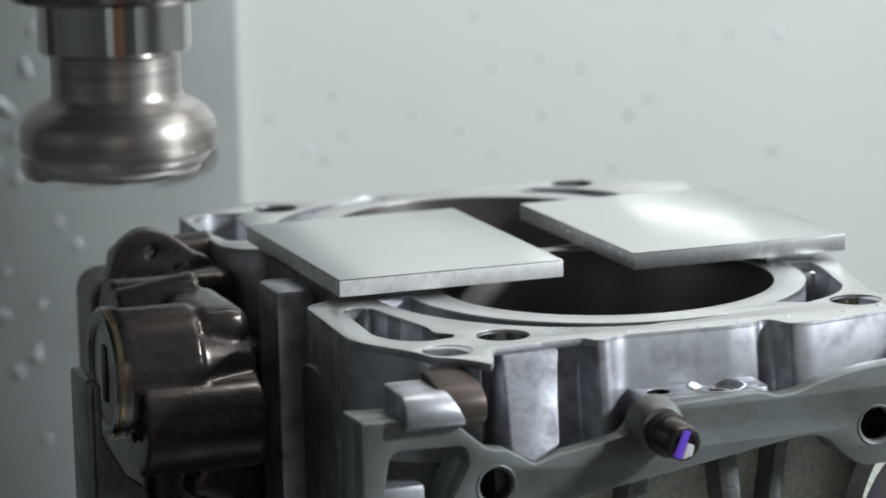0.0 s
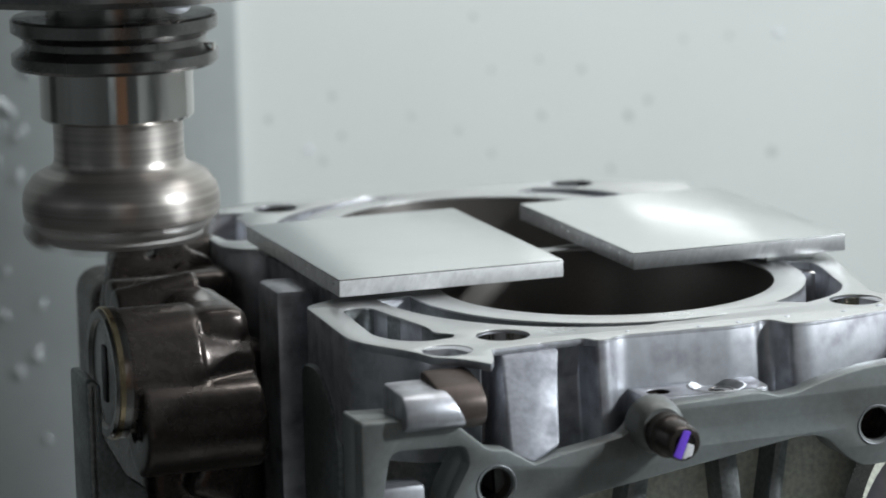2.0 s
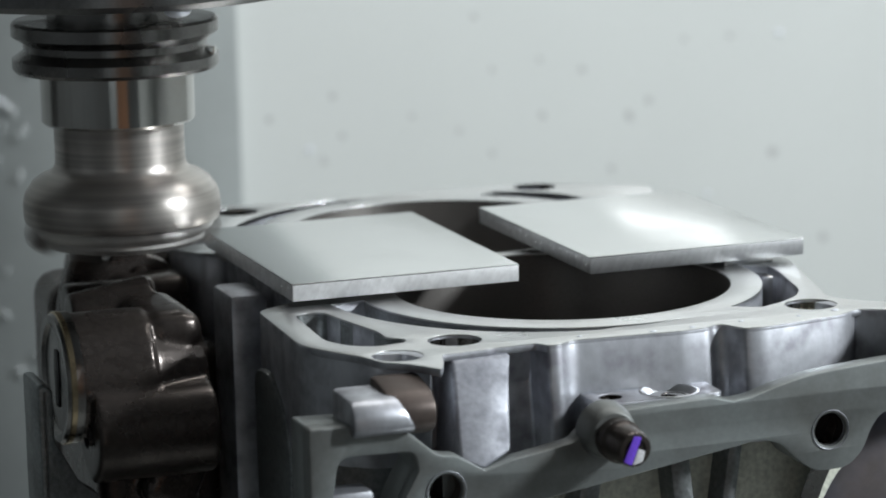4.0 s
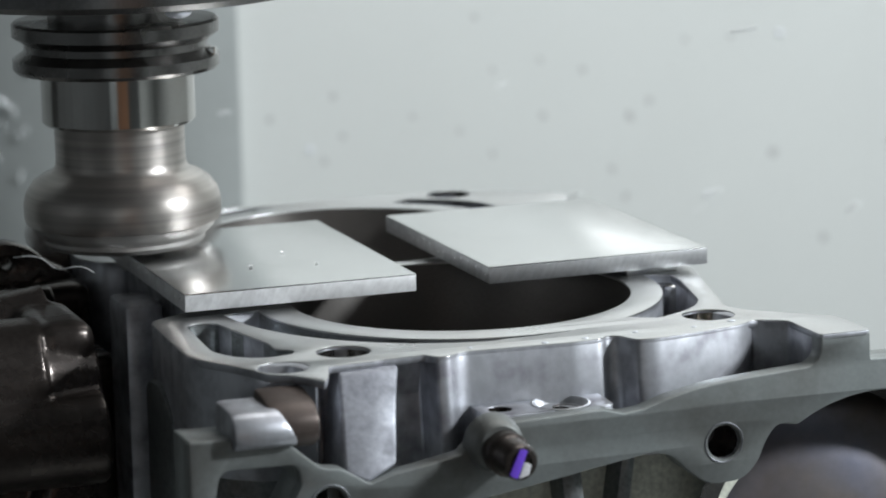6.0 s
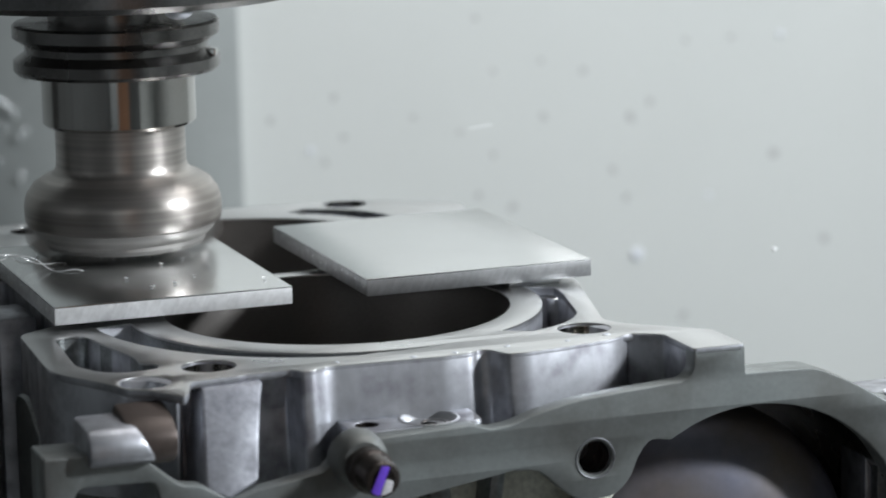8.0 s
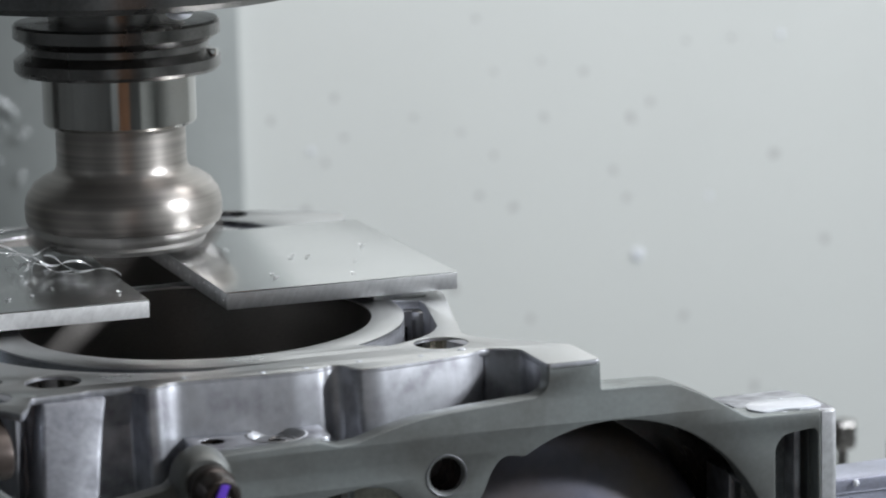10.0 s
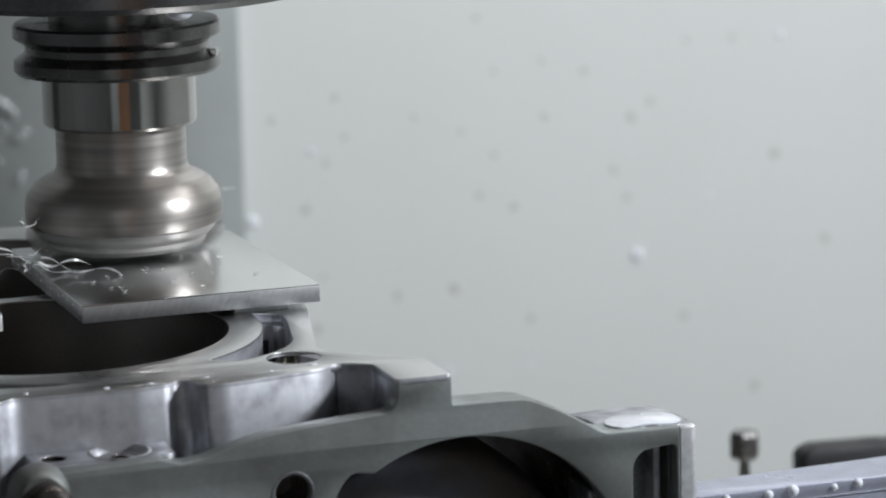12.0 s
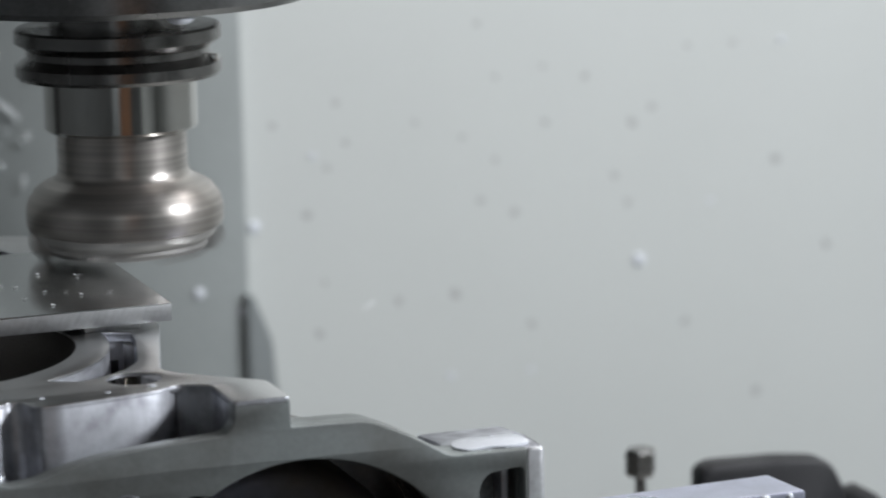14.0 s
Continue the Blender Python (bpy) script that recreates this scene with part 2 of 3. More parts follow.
def enclosure():
    tagged(block("wall_back", 40, 1400, 700, 740, -520, 1000, PAINT, None, 0, ""), "light grey painted enclosure wall with dried splashes", "wall", "", "structure")
    tagged(block("wall_right", 1400, 1440, -1700, 740, -520, 1000, PAINT, None, 0), "light grey painted side wall of the enclosure", "wall", "", "structure")
    tagged(block("wall_left", -1040, -1000, -1700, 740, -520, 1000, COLUMNDARK, None, 0), "grey side wall of the enclosure", "wall", "", "structure")
    tagged(block("wall_front", -1040, 1440, -1740, -1700, -520, 1000, COLUMNDARK, None, 0), "dark grey door of the machine behind the camera", "wall", "", "structure")
    tagged(block("door_panel", -620, -120, -1704, -1680, -520, 1000, BROWN, None, 0), "brown panel of the machine door", "door panel", "", "structure")
    tagged(block("door_frame", 420, 1400, -1704, -1680, -520, 1000, PAINT, None, 0), "light grey frame of the machine door", "door frame", "", "structure")
    tagged(block("floor", -1040, 1440, -1740, 740, -560, -520, TRAY, None, 0), "dark oily sheet metal floor of the chip tray", "floor", "", "structure")
    tagged(block("ceiling", -1040, 1440, -1740, 740, 1000, 1040, COLUMNDARK, None, 0), "grey sheet metal roof of the enclosure", "ceiling", "", "structure")
    bend = [(67 - COLR * math.sin(radians(a)), 690 + COLR * (1 - math.cos(radians(a)))) for a in range(0, 41, 2)]
    column = slab("wall_column", [(67, 690)] + bend[1:] + [(-1000, bend[-1][1] - 10), (-1000, 790), (67, 790)], -520, 1000, COLUMN, None, bevel=2, angle=60)
    tagged(column, "grey painted rounded column of the machine", "wall", "", "structure")
    fl = slab("column_gusset", rounded([(64, -144), (68, -144), (78, -170), (80, -200), (80, -300), (64, -300)], 4), 684, 692, GUSSET, None, axis="y", bevel=1)
    tagged(fl, "dark grey sheet gusset at the foot of the column", "gusset", "", "structure")


def wall_marks():
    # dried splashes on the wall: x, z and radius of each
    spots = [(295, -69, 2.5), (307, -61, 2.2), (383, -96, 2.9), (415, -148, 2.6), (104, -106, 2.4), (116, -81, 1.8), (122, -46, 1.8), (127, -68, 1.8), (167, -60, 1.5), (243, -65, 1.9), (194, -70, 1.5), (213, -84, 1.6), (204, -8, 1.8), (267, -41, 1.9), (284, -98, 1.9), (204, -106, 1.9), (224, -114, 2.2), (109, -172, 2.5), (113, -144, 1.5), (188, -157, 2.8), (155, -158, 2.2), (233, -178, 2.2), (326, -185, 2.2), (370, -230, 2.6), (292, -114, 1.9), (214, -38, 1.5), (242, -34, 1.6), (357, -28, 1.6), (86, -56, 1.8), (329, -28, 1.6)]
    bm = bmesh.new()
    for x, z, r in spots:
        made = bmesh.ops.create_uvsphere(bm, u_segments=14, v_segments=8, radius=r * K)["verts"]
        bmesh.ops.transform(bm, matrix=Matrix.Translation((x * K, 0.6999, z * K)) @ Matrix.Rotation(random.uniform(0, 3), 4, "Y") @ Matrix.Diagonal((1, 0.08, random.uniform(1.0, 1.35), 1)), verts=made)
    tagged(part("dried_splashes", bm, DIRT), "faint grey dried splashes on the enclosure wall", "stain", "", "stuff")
    # clear drops that cling to the wall and the column
    drops = [(298, -147, 3.5), (74, -110, 3.3), (64, -154, 3.0), (40, -142, 3.0), (77, -176, 3.4), (387, -28, 1.9), (342, -117, 1.6), (108, -74, 1.8), (184, -203, 1.9), (232, -204, 1.6)]
    for x, z, r in drops:
        bm = bmesh.new()
        bmesh.ops.create_uvsphere(bm, u_segments=18, v_segments=10, radius=r * K)
        bmesh.ops.transform(bm, matrix=Matrix.Diagonal((1, 0.45, 1.05, 1)), verts=bm.verts)
        ob = tagged(part("coolant_drop", bm, MILKY), "milky round drop of coolant clinging to the wall", "drop", "drops on the wall")
        ob.matrix_basis = pose(x * K, 0.6995 if x > 67 else column_y(x) - 0.0005, z * K)
    # chips that stick to the column
    chips = [(-59, -59), (-54, -53), (-49, -45), (-41, -21), (-20, -116), (-29, -102), (-55, -131), (-56, -155), (-39, -150), (-50, -186), (-39, -222), (-52, -40), (-43, -55), (-57, -37), (-37, -2), (-58, -10), (-57, -71), (-41, -174), (-64, -172), (-47, -80)]
    bm = bmesh.new()
    for x, z in chips:
        for i in range(2):
            made = bmesh.ops.create_icosphere(bm, subdivisions=2, radius=random.uniform(1.0, 2.2) * K)["verts"]
            bmesh.ops.transform(bm, matrix=Matrix.Translation(((x + random.uniform(-3, 3) * i) * K, column_y(x) - 0.001, (z + random.uniform(-4, 4) * i) * K)) @ Matrix.Rotation(random.uniform(-0.9, 0.4), 4, "Y") @ Matrix.Diagonal((0.6, 0.3, random.uniform(1.2, 2.4), 1)), verts=made)
    tagged(part("stuck_chips", bm, STUCK), "small pale metal chips stuck to the wet column", "metal chips", "", "stuff")


# ---- the engine block ----
DZ = -8.0   # height of the deck
BX, PITCHY = -10.0, 113.0


def mirror(pts):
    return [(p[0], PITCHY - p[1], *p[2:]) for p in reversed(pts)]


def bulk(bm, x0, x1, y0, y1, z0, z1, bevel, turn=0):
    """Adds a rounded block to a bmesh."""
    made = bmesh.ops.create_cube(bm, size=1)["verts"]
    bmesh.ops.transform(bm, matrix=Matrix.Translation(((x0 + x1) / 2 * K, (y0 + y1) / 2 * K, (z0 + z1) / 2 * K)) @ Matrix.Rotation(radians(turn), 4, "Y") @ Matrix.Diagonal(((x1 - x0) * K, (y1 - y0) * K, (z1 - z0) * K, 1)), verts=made)
    edges = list({e for v in made for e in v.link_edges})
    bmesh.ops.bevel(bm, geom=edges, offset=bevel * K, segments=3, affect="EDGES", profile=0.5)


def rod(bm, x0, x1, y, z, r, r2=None):
    """Adds a closed cylinder along x to a bmesh."""
    made = bmesh.ops.create_cone(bm, cap_ends=True, segments=40, radius1=r * K, radius2=(r2 or r) * K, depth=(x1 - x0) * K)["verts"]
    bmesh.ops.transform(bm, matrix=Matrix.Translation(((x0 + x1) / 2 * K, y * K, z * K)) @ Matrix.Rotation(radians(90), 4, "Y"), verts=made)


def cast_shape(name, bm, material, parent, voxel=0.9, rounds=5, label=""):
    """Melts the overlapping solids of a bmesh into one casting with filleted joints."""
    me = bpy.data.meshes.new(name)
    bm.to_mesh(me)
    bm.free()
    tmp = new("tmp", me)
    re = tmp.modifiers.new("melt", "REMESH")
    re.mode, re.voxel_size = "VOXEL", voxel * K
    sm = tmp.modifiers.new("fillet", "SMOOTH")
    sm.factor, sm.iterations = 0.5, rounds
    bpy.context.view_layer.update()
    out = bpy.data.meshes.new_from_object(tmp.evaluated_get(bpy.context.evaluated_depsgraph_get()))
    bpy.data.objects.remove(tmp)
    out.name = name
    return put(name, finish(out, material, 180), parent, label)


def engine_block():
    eng = empty("engine_block", "bare aluminium flat-four engine block half with machined deck, oily casting", "engine block")
    # deck outline: its left front, the tongue that juts out there, its front, the ear, its right side and its back
    left = [(-93, 101), (-94, 60), (-95, 12, 3), (-109.6, 3, 4), (-112.3, -51, 9)]
    tongue = [(-100, -72, 5), (-97.5, -81, 2), (-91, -86, 5), (-85, -96.5, 1), (-82, -90, 3)]
    recess = [(-103.5, -64, 5), (-96, -70, 5), (-88, -71, 4), (-86, -76, 2), (-84.5, -86, 1.5)]
    fore = [(-78.5, -78.6, 1.5), (-64, -77.4, 1.5), (-62, -76.8, 2.5), (-48.5, -76.3, 1.5), (-46.5, -80.5, 1), (-43, -81, 2), (-38, -77, 3), (-2.8, -79.3), (5.5, -78.3, 2), (8.5, -75.8, 2), (11.5, -76.5, 2), (14.5, -84, 2), (20, -84.8, 3),
            (36, -82, 7), (50, -78.8, 7), (57, -73.5, 4)]
    ear = [(65.4, -79.5, 1.2), (65.4, -101, 1), (81.5, -101, 1.5), (81.2, -79.5, 2)]
    right = [(59.8, -59, 5), (57.2, -52, 5), (60, -42, 6), (73, 8, 5), (73, 56.5)]
    back = [(73, 100), (82, 140), (90, 158, 8), (60, 180, 12), (20, 186, 10), (-30, 183, 10), (-75, 190, 9), (-104, 178, 8), (-106, 112, 5), (-100, 103, 3)]
    outline = rounded(left + tongue + fore + ear + right + back, 2.0)
    left_slot = arc(BX, 0, 64.5, 176, 282, 30) + arc(BX, 0, 65.5, 280, 262, 8, 67) + arc(BX, 0, 69, 258, 178, 20, 76)
    right_pocket = arc(BX, 0, 63.5, -58, 4, 16) + rounded([(62, 2), (61, -10), (54, -40), (49, -48), (42, -54), (30, -60)], 4)[4:-2]
    side_pocket = rounded([(-101, -7), (-103.5, -46), (-99, -56), (-92, -60.5), (-82.5, -58.5), (-81, -54), (-86, -50), (-85, -42), (-89, -22), (-92, -6)], 4)
    bores = [circle(BX, 0, 53.5, 128), circle(BX, PITCHY, 53.5, 128)]
    holes = bores + [left_slot, mirror(left_slot), right_pocket, mirror(right_pocket), side_pocket, mirror(side_pocket)]
    bolts = [(-68.6, -62), (47.3, -61.6), (-67.2, 174.5), (49.0, 174.5)]
    for x, y in bolts:
        holes.append(circle(x, y, 8.0, 40))
    holes.append(circle(-90.5, -74.5, 7.5, 32))
    under = [(-79.5, -72, 1.5), (-62.2, -70.5, 1), (-48.6, -70.5, 1)] + fore[4:]
    deck = slab("deck", rounded(left + recess + under + right + back, 2.0), -42, DZ - 0.1, WALLS, eng, holes[:-1], bevel=0.4)
    deck.data.materials.append(CASTGREY)  # the walls of the left slot and side pocket take a darker grey
    skin = [Vector((x, y)) for ring in (left_slot, side_pocket) for x, y in ring]
    for p in deck.data.polygons:
        c = Vector((p.center.x / K, p.center.y / K))
        if abs(p.normal.z) < 0.5 and min((c - q).length for q in skin) < 2.2:
            p.material_index = 1
    for v in deck.data.vertices:  # the front wall flares out towards its foot
        if v.co.y < -0.068 and v.co.x > -0.0800 and v.co.x < 0.056:
            v.co.y += (v.co.z + 0.009) * 0.10 * min(1, (0.056 - v.co.x) / 0.012)
    slab("deck_lip", outline, -10.2, DZ, WALLS, eng, holes, bevel=0.5)
    slab("ear", rounded([(65.5, -100), (81.3, -100), (81.0, -79.9, 2), (60, -59.6), (50, -58), (56.2, -73.8), (65.5, -79.6, 1.2)], 0.8), -24.5, DZ - 0.1, WALLS, eng, bevel=0.4)
    slab("deck_face", [(x * 0.9985, y * 0.9985) for x, y in outline], DZ - 0.5, DZ + 0.15, DECK, eng, holes, bevel=0.1, label="bright milled deck surface")
    for x, y in bolts:
        turned("bolt_hole", [(7.95, -40), (7.95, -10.6), (8.0, -9)], STEEL, eng, Matrix.Translation((x * K, y * K, 0)), n=40)
        turned("bolt_hole_thread", [(0, -28), (6.4, -28), (6.4, -17), (7.9, -16)], STEEL, eng, Matrix.Translation((x * K, y * K, 0)), n=40)
    rnd = random.Random(11)
    for i in range(16):
        bm = bmesh.new()
        bmesh.ops.create_uvsphere(bm, u_segments=14, v_segments=8, radius=rnd.uniform(0.35, 0.9) * K)
        bmesh.ops.transform(bm, matrix=Matrix.Diagonal((1.5, 1.2, 0.45, 1)), verts=bm.verts)
        place = (rnd.uniform(136, 155), rnd.uniform(-99, -82), -30.2) if i < 10 else (rnd.uniform(-40, 50), -78 + rnd.uniform(0, 6), DZ + 0.2)
        bmesh.ops.translate(bm, verts=bm.verts, vec=Vector(place) * K)
        part("clinging_drop", bm, MILKY, eng, "clear drop of coolant")
    # inside the right pocket: a cross wall, its column and a dark passage
    block("pocket_wall", 50, 70, -2, 3, -42, -10.6, WALLS, eng, 0.8)
    turned("pocket_column", [(3.6, -42), (3.6, -11), (3.0, -10.6), (0, -10.6)], DECK, eng, Matrix.Translation((0.0625, -0.002, 0)), n=32)
    # a black block stands in for the dark inside the passage
    block("passage_dark", 54.6, 57.2, -2.6, -1.6, -26, -15.6, BLACK, eng, 0.2)
    # unmachined casting left between the milled cuts
    slab("recess_back", rounded([(-62.4, -10.4), (-48.4, -10.4), (-48.4, -42), (-62.4, -42)], 1), -71.6, -66, WALLS, eng, axis="y", bevel=0.2)
    # a boss whose milled face slopes out towards its foot
    front = [(-75.8, -79.2, -9.9), (-57.0, -78.4, -9.9), (-59.0, -82, -15), (-64.6, -97, -33.6), (-73.8, -99.4, -37.5), (-80.4, -97.6, -35.0)]
    bm = bmesh.new()
    near = [bm.verts.new(Vector(p) * K) for p in front]
    far = [bm.verts.new(Vector((p[0], -68, p[2] - (0 if p[2] > -12 else 6))) * K) for p in front]
    bm.faces.new(near)
    bm.faces.new(far[::-1])
    for k in range(len(near)):
        bm.faces.new((near[k - 1], far[k - 1], far[k], near[k]))
    bmesh.ops.recalc_face_normals(bm, faces=bm.faces)
    bmesh.ops.bevel(bm, geom=[e for e in bm.edges], offset=1.3 * K, segments=3, affect="EDGES", profile=0.5)
    part("boss_pad", bm, MILLED, eng, "flat bright milled boss", 60)
    low = rounded([(-93, 101), (-95, 12), (-107, 3), (-109, -48), (-70, -58), (58, -58), (73, 8), (73, 100), (60, 178), (-104, 176), (-106, 112)], 4)
    slab("crankcase", low, -100, -42.0, CASTGREY, eng, bores, bevel=0.3)
    for y in (0, PITCHY):
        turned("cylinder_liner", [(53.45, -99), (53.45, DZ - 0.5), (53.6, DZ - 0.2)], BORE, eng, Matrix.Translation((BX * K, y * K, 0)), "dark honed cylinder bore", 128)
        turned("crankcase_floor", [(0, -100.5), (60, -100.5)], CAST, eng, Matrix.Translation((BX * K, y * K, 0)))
    # front face of the crankcase
    face = [(-126, -20), (-112, -20.5), (-100, -21), (-88, -31.5, 2), (-82.4, -32.2, 1), (-74, -37.4, 1), (-66, -35.2, 2), (-56.6, -33.7), (-47, -32), (-40, -25.5), (-36, -24.4), (-3, -23.4), (3, -25.2, 1), (9, -24.6, 1), (16, -22.4), (28, -19.6, 6), (45, -18.3), (62.6, -17.2, 2.5),
            (65.4, -14.5, 2), (65.4, -8.6, 0.5), (81.5, -8.8, 0.5), (81.7, -16.8, 0.5), (96, -17.1), (104.7, -17.4, 3), (115, -22.2, 6), (122, -26.3), (128, -30, 2), (151.3, -30.3, 0.3), (151.3, -120, 0.3), (128, -120, 1)]
    face += arc(85, -77.5, 51, -10, 122, 40)
    face += [(51.5, -33, 4), (47.5, -38, 4), (45.3, -44, 5), (40.2, -49, 4), (29.1, -49.2, 5), (23, -44.7, 4), (18.2, -39.3, 3), (11.3, -37.7, 2), (-23, -43, 2), (-60, -48.5, 3), (-72, -52, 3), (-80, -70, 3), (-80, -120), (-126, -120)]
    hol = [circle(34.2, -37, 5.0, 28), circle(-86, -42.2, 5.0, 28),
           rounded([(-117.5, -29), (-95, -29.6), (-94, -35), (-99.5, -45), (-101, -70), (-128, -70), (-121, -40)][:3] + [(-94.3, -36), (-100, -46), (-101, -70), (-124, -70)], 4),
           rounded([(136.5, -40), (139, -36.5), (150, -35.2), (150.5, -80), (136.5, -80)], 2.5)]
    slab("crankcase_face", rounded(face, 1.0, 3), -101, -94.5, FACE, eng, hol, axis="y", bevel=0.6, label="grey-green oily machined crankcase flange")
    hump = [(66, -17.4), (66, -9.2), (81.2, -9.3), (81.4, -17.2), (96, -17.5), (104.5, -17.8, 3), (115, -22.6, 6), (122, -26.7), (128, -30.15, 2), (156.4, -30.45, 0.5), (156.4, -118)] + arc(85, -77.5, 52, -45, 112, 36)
    slab("crankcase_hump", rounded(hump, 1.0, 3), -94.6, -88.5, FACE, eng, [hol[3]], axis="y", bevel=0.08)
    slab("crankcase_corner", rounded([(-125.5, -20.4), (-100, -21.4), (-90, -32), (-84, -36), (-82, -118), (-125.5, -118)], 1), -94.6, -82.5, FACE, eng, [hol[1], hol[2]], axis="y", bevel=0.3)
    slab("crankcase_boss", circle(34.2, -37, 12.5, 40), -94.6, -76, FACE, eng, [hol[0]], axis="y", bevel=0.5)
    slab("foot", rounded([(-99, -30.25, 0.5), (-82, -30.3), (-66, -32), (-64, -100), (-82, -100), (-82, -31.6), (-99, -31.6)], 0.5), 130, 156.5, WALLS, eng, axis="x", bevel=1)
    slab("foot_edge", rounded([(151.3, -94.7), (151.3, -101, 0.2), (156.8, -101, 4.8), (156.8, -94.7)], 0.3, 8), -118, -30.4, BRIGHT, eng, bevel=0.9, label="bright rounded corner of the foot")
    slab("foot_rib", rounded([(-95, -36), (-88, -36), (-88, -110), (-95, -110)], 0.5), 145.2, 147.4, WALLS, eng, axis="x", bevel=0.4)
    slab("foot_pocket", rounded([(131, -33), (151, -33), (151, -116), (131, -116)], 1), -88.4, -84, CASTGREY, eng, axis="y", bevel=0.3, label="grey back of the pocket in the foot")
    puddle = [(131, -93), (134, -98, 2), (141, -96.5), (147, -98.5), (153.5, -97, 2), (154.5, -90), (152, -84), (146, -86), (139, -83.5), (133, -87)]
    slab("coolant_puddle", rounded(puddle, 3), -30.3, -29.5, MILKY, eng, bevel=0.35, label="milky puddle of coolant")
    for x, z in ((34.2, -37), (-86, -42.2)):
        turned("face_hole", [(0, 18), (4.6, 18), (5.0, 1.2), (5.9, 0.1)], CAST, eng, along_y(x, -101.2, z), n=32)
        turned("hole_chamfer", [(4.9, 1.6), (5.1, 0.8), (5.9, -0.1), (6.1, 0.2)], WALLS, eng, along_y(x, -101.2, z), "bright chamfer", 40)
    # deep things behind the flange
    turned("bearing_housing", [(0, -6), (16, -5), (30, -2), (40, 2.5), (46, 7), (49, 13), (50, 20), (50, 60)], BLUISH, eng, along_y(79, -86, -82), "dark round bearing cover with bluish reflections in its colour", 96, 180)
    turned("bearing_shell", [(58, -4), (52, -4), (52, 40), (0, 40)], BLACKSTEEL, eng, along_y(85, -86, -77.5), n=96)
    slab("inner_web", rounded([(-80, -120), (-80, -42), (34, -36), (44, -40, 4), (50, -56, 8), (53, -120)], 3), -82, -74, OLIVE, eng, axis="y", bevel=1)
    for x0, x1, tilt in ((-40, -33, 9), (-14, -7, -6), (6, 11, 8)):
        bm = bmesh_box(-(x1 - x0) / 2, (x1 - x0) / 2, -92, -70, -90, 0, 2)
        bmesh.ops.transform(bm, matrix=Matrix.Translation(((x0 + x1) / 2 * K, 0, -38 * K)) @ Matrix.Rotation(radians(tilt), 4, "Y"), verts=bm.verts)
        part("strut", bm, CASTGREY, eng)
    block("inner_rib", -124, -106, -98, -88, -62, -40, WALLS, eng, 2, "bright rib inside the opening")
    # rounded lug in front of the side pocket
    lug = [(-104.6, -22.4, 3), (-104.6, -17.2, 3.5), (-101.0, -13.4, 2.5), (-88, -13.0, 1), (-84, -13.0, 1), (-84, -24, 1), (-98, -25, 3)]
    ob = slab("lug", rounded(lug, 1, 10), -113.8, -95.5, WALLS, eng, axis="x", bevel=1.2, label="rounded milled lug with a bright face")
    for v in ob.data.vertices:  # the lug's inner end slants along the edge of the shadow
        if v.co.x > -0.104:
            v.co.x -= (v.co.z + 0.022) * 0.5
    # the shadowed half of the lug is a separate brown part
    web = [(-102.6, -22.0, 3), (-102.6, -16.5, 4), (-98, -12.6, 3), (-88, -10.6, 1), (-84, -10.6, 1), (-84, -24, 1), (-97, -26, 3)]
    slab("lug_shade", rounded(web, 1, 10), -102.5, -88.5, LUGSHADE, eng, axis="x", bevel=1.2, label="inner half of the lug, coloured brown for the shadow on it")
    # ledge under the deck with a spot-faced bolt seat
    slab("ledge", rounded([(-36, -94.3), (3, -94.3, 3), (4, -74), (-36, -74)], 1), -31, -23.7, WALLS, eng, [circle(-11, -86.5, 7.6, 40), circle(-29.5, -86, 3.4, 24)], bevel=0.5)
    turned("bolt_seat_hole", [(0, -40), (4.2, -40), (3.6, -25.3), (3.7, -25.1)], CAST, eng, Matrix.Translation((-9.6 * K, -86.5 * K, 0)), n=32)
    turned("bolt_seat", [(2.6, -25.4), (6.2, -25.2), (7.4, -23.9), (8.2, -23.45), (8.9, -23.6)], DECK, eng, Matrix.Translation((-11 * K, -86.5 * K, 0)), "bright spot-faced bolt seat", 48)
    turned("oilway", [(0, -40), (3.3, -40), (3.4, -24.0)], CAST, eng, Matrix.Translation((-29.5 * K, -86 * K, 0)), n=24)
    # the capped stud with its paint mark
    turned("stud_boss", [(8.6, -2), (8.2, 1.5), (7.6, 4), (6.9, 5.6), (6.2, 6.2), (0, 6.2)], FACE, eng, along_y(-37.0, -100.5, -29.6, -1), "grey cast boss round the stud")
    stud = turned("stud", [(0, -4), (6.4, -4), (6.4, 10.5), (5.6, 11.4), (5.3, 12), (5.3, 19.0), (4.6, 20.2), (3.2, 20.4), (3.0, 19.6), (0, 19.6)], CAST, eng, along_y(-36.2, -100, -30.9, -1))
    slab("paint_mark", rounded([(-40.0, -34.1), (-37.6, -35.3), (-34.4, -27.3), (-36.8, -26.9)], 0.6), -120.8, -120.1, VIOLET, stud, axis="y", bevel=0.1, label="violet paint mark")
    slab("paint_dab", rounded([(-37.4, -35.3), (-34.2, -34.5), (-33.4, -31.5), (-35.6, -30.7)], 0.6), -120.8, -120.1, WHITE, stud, axis="y", bevel=0.1, label="white paint mark")
    # left flank: a post, a pad and the dark oily casting
    block("flank_post", -110, -97.5, 32, 54, -100, -8.6, WALLS, eng, 1.8)
    slab("flank_pad", rounded([(1, -25, 4), (-14, -23, 12), (-33, -34, 14), (-36, -62, 14), (-20, -90), (1, -95)], 6, 8), -112.3, -108, CASTGREY, eng, axis="x", bevel=2)
    bm = bmesh.new()
    bulk(bm, -134, -98, 128, 168, -110, -13, 6)
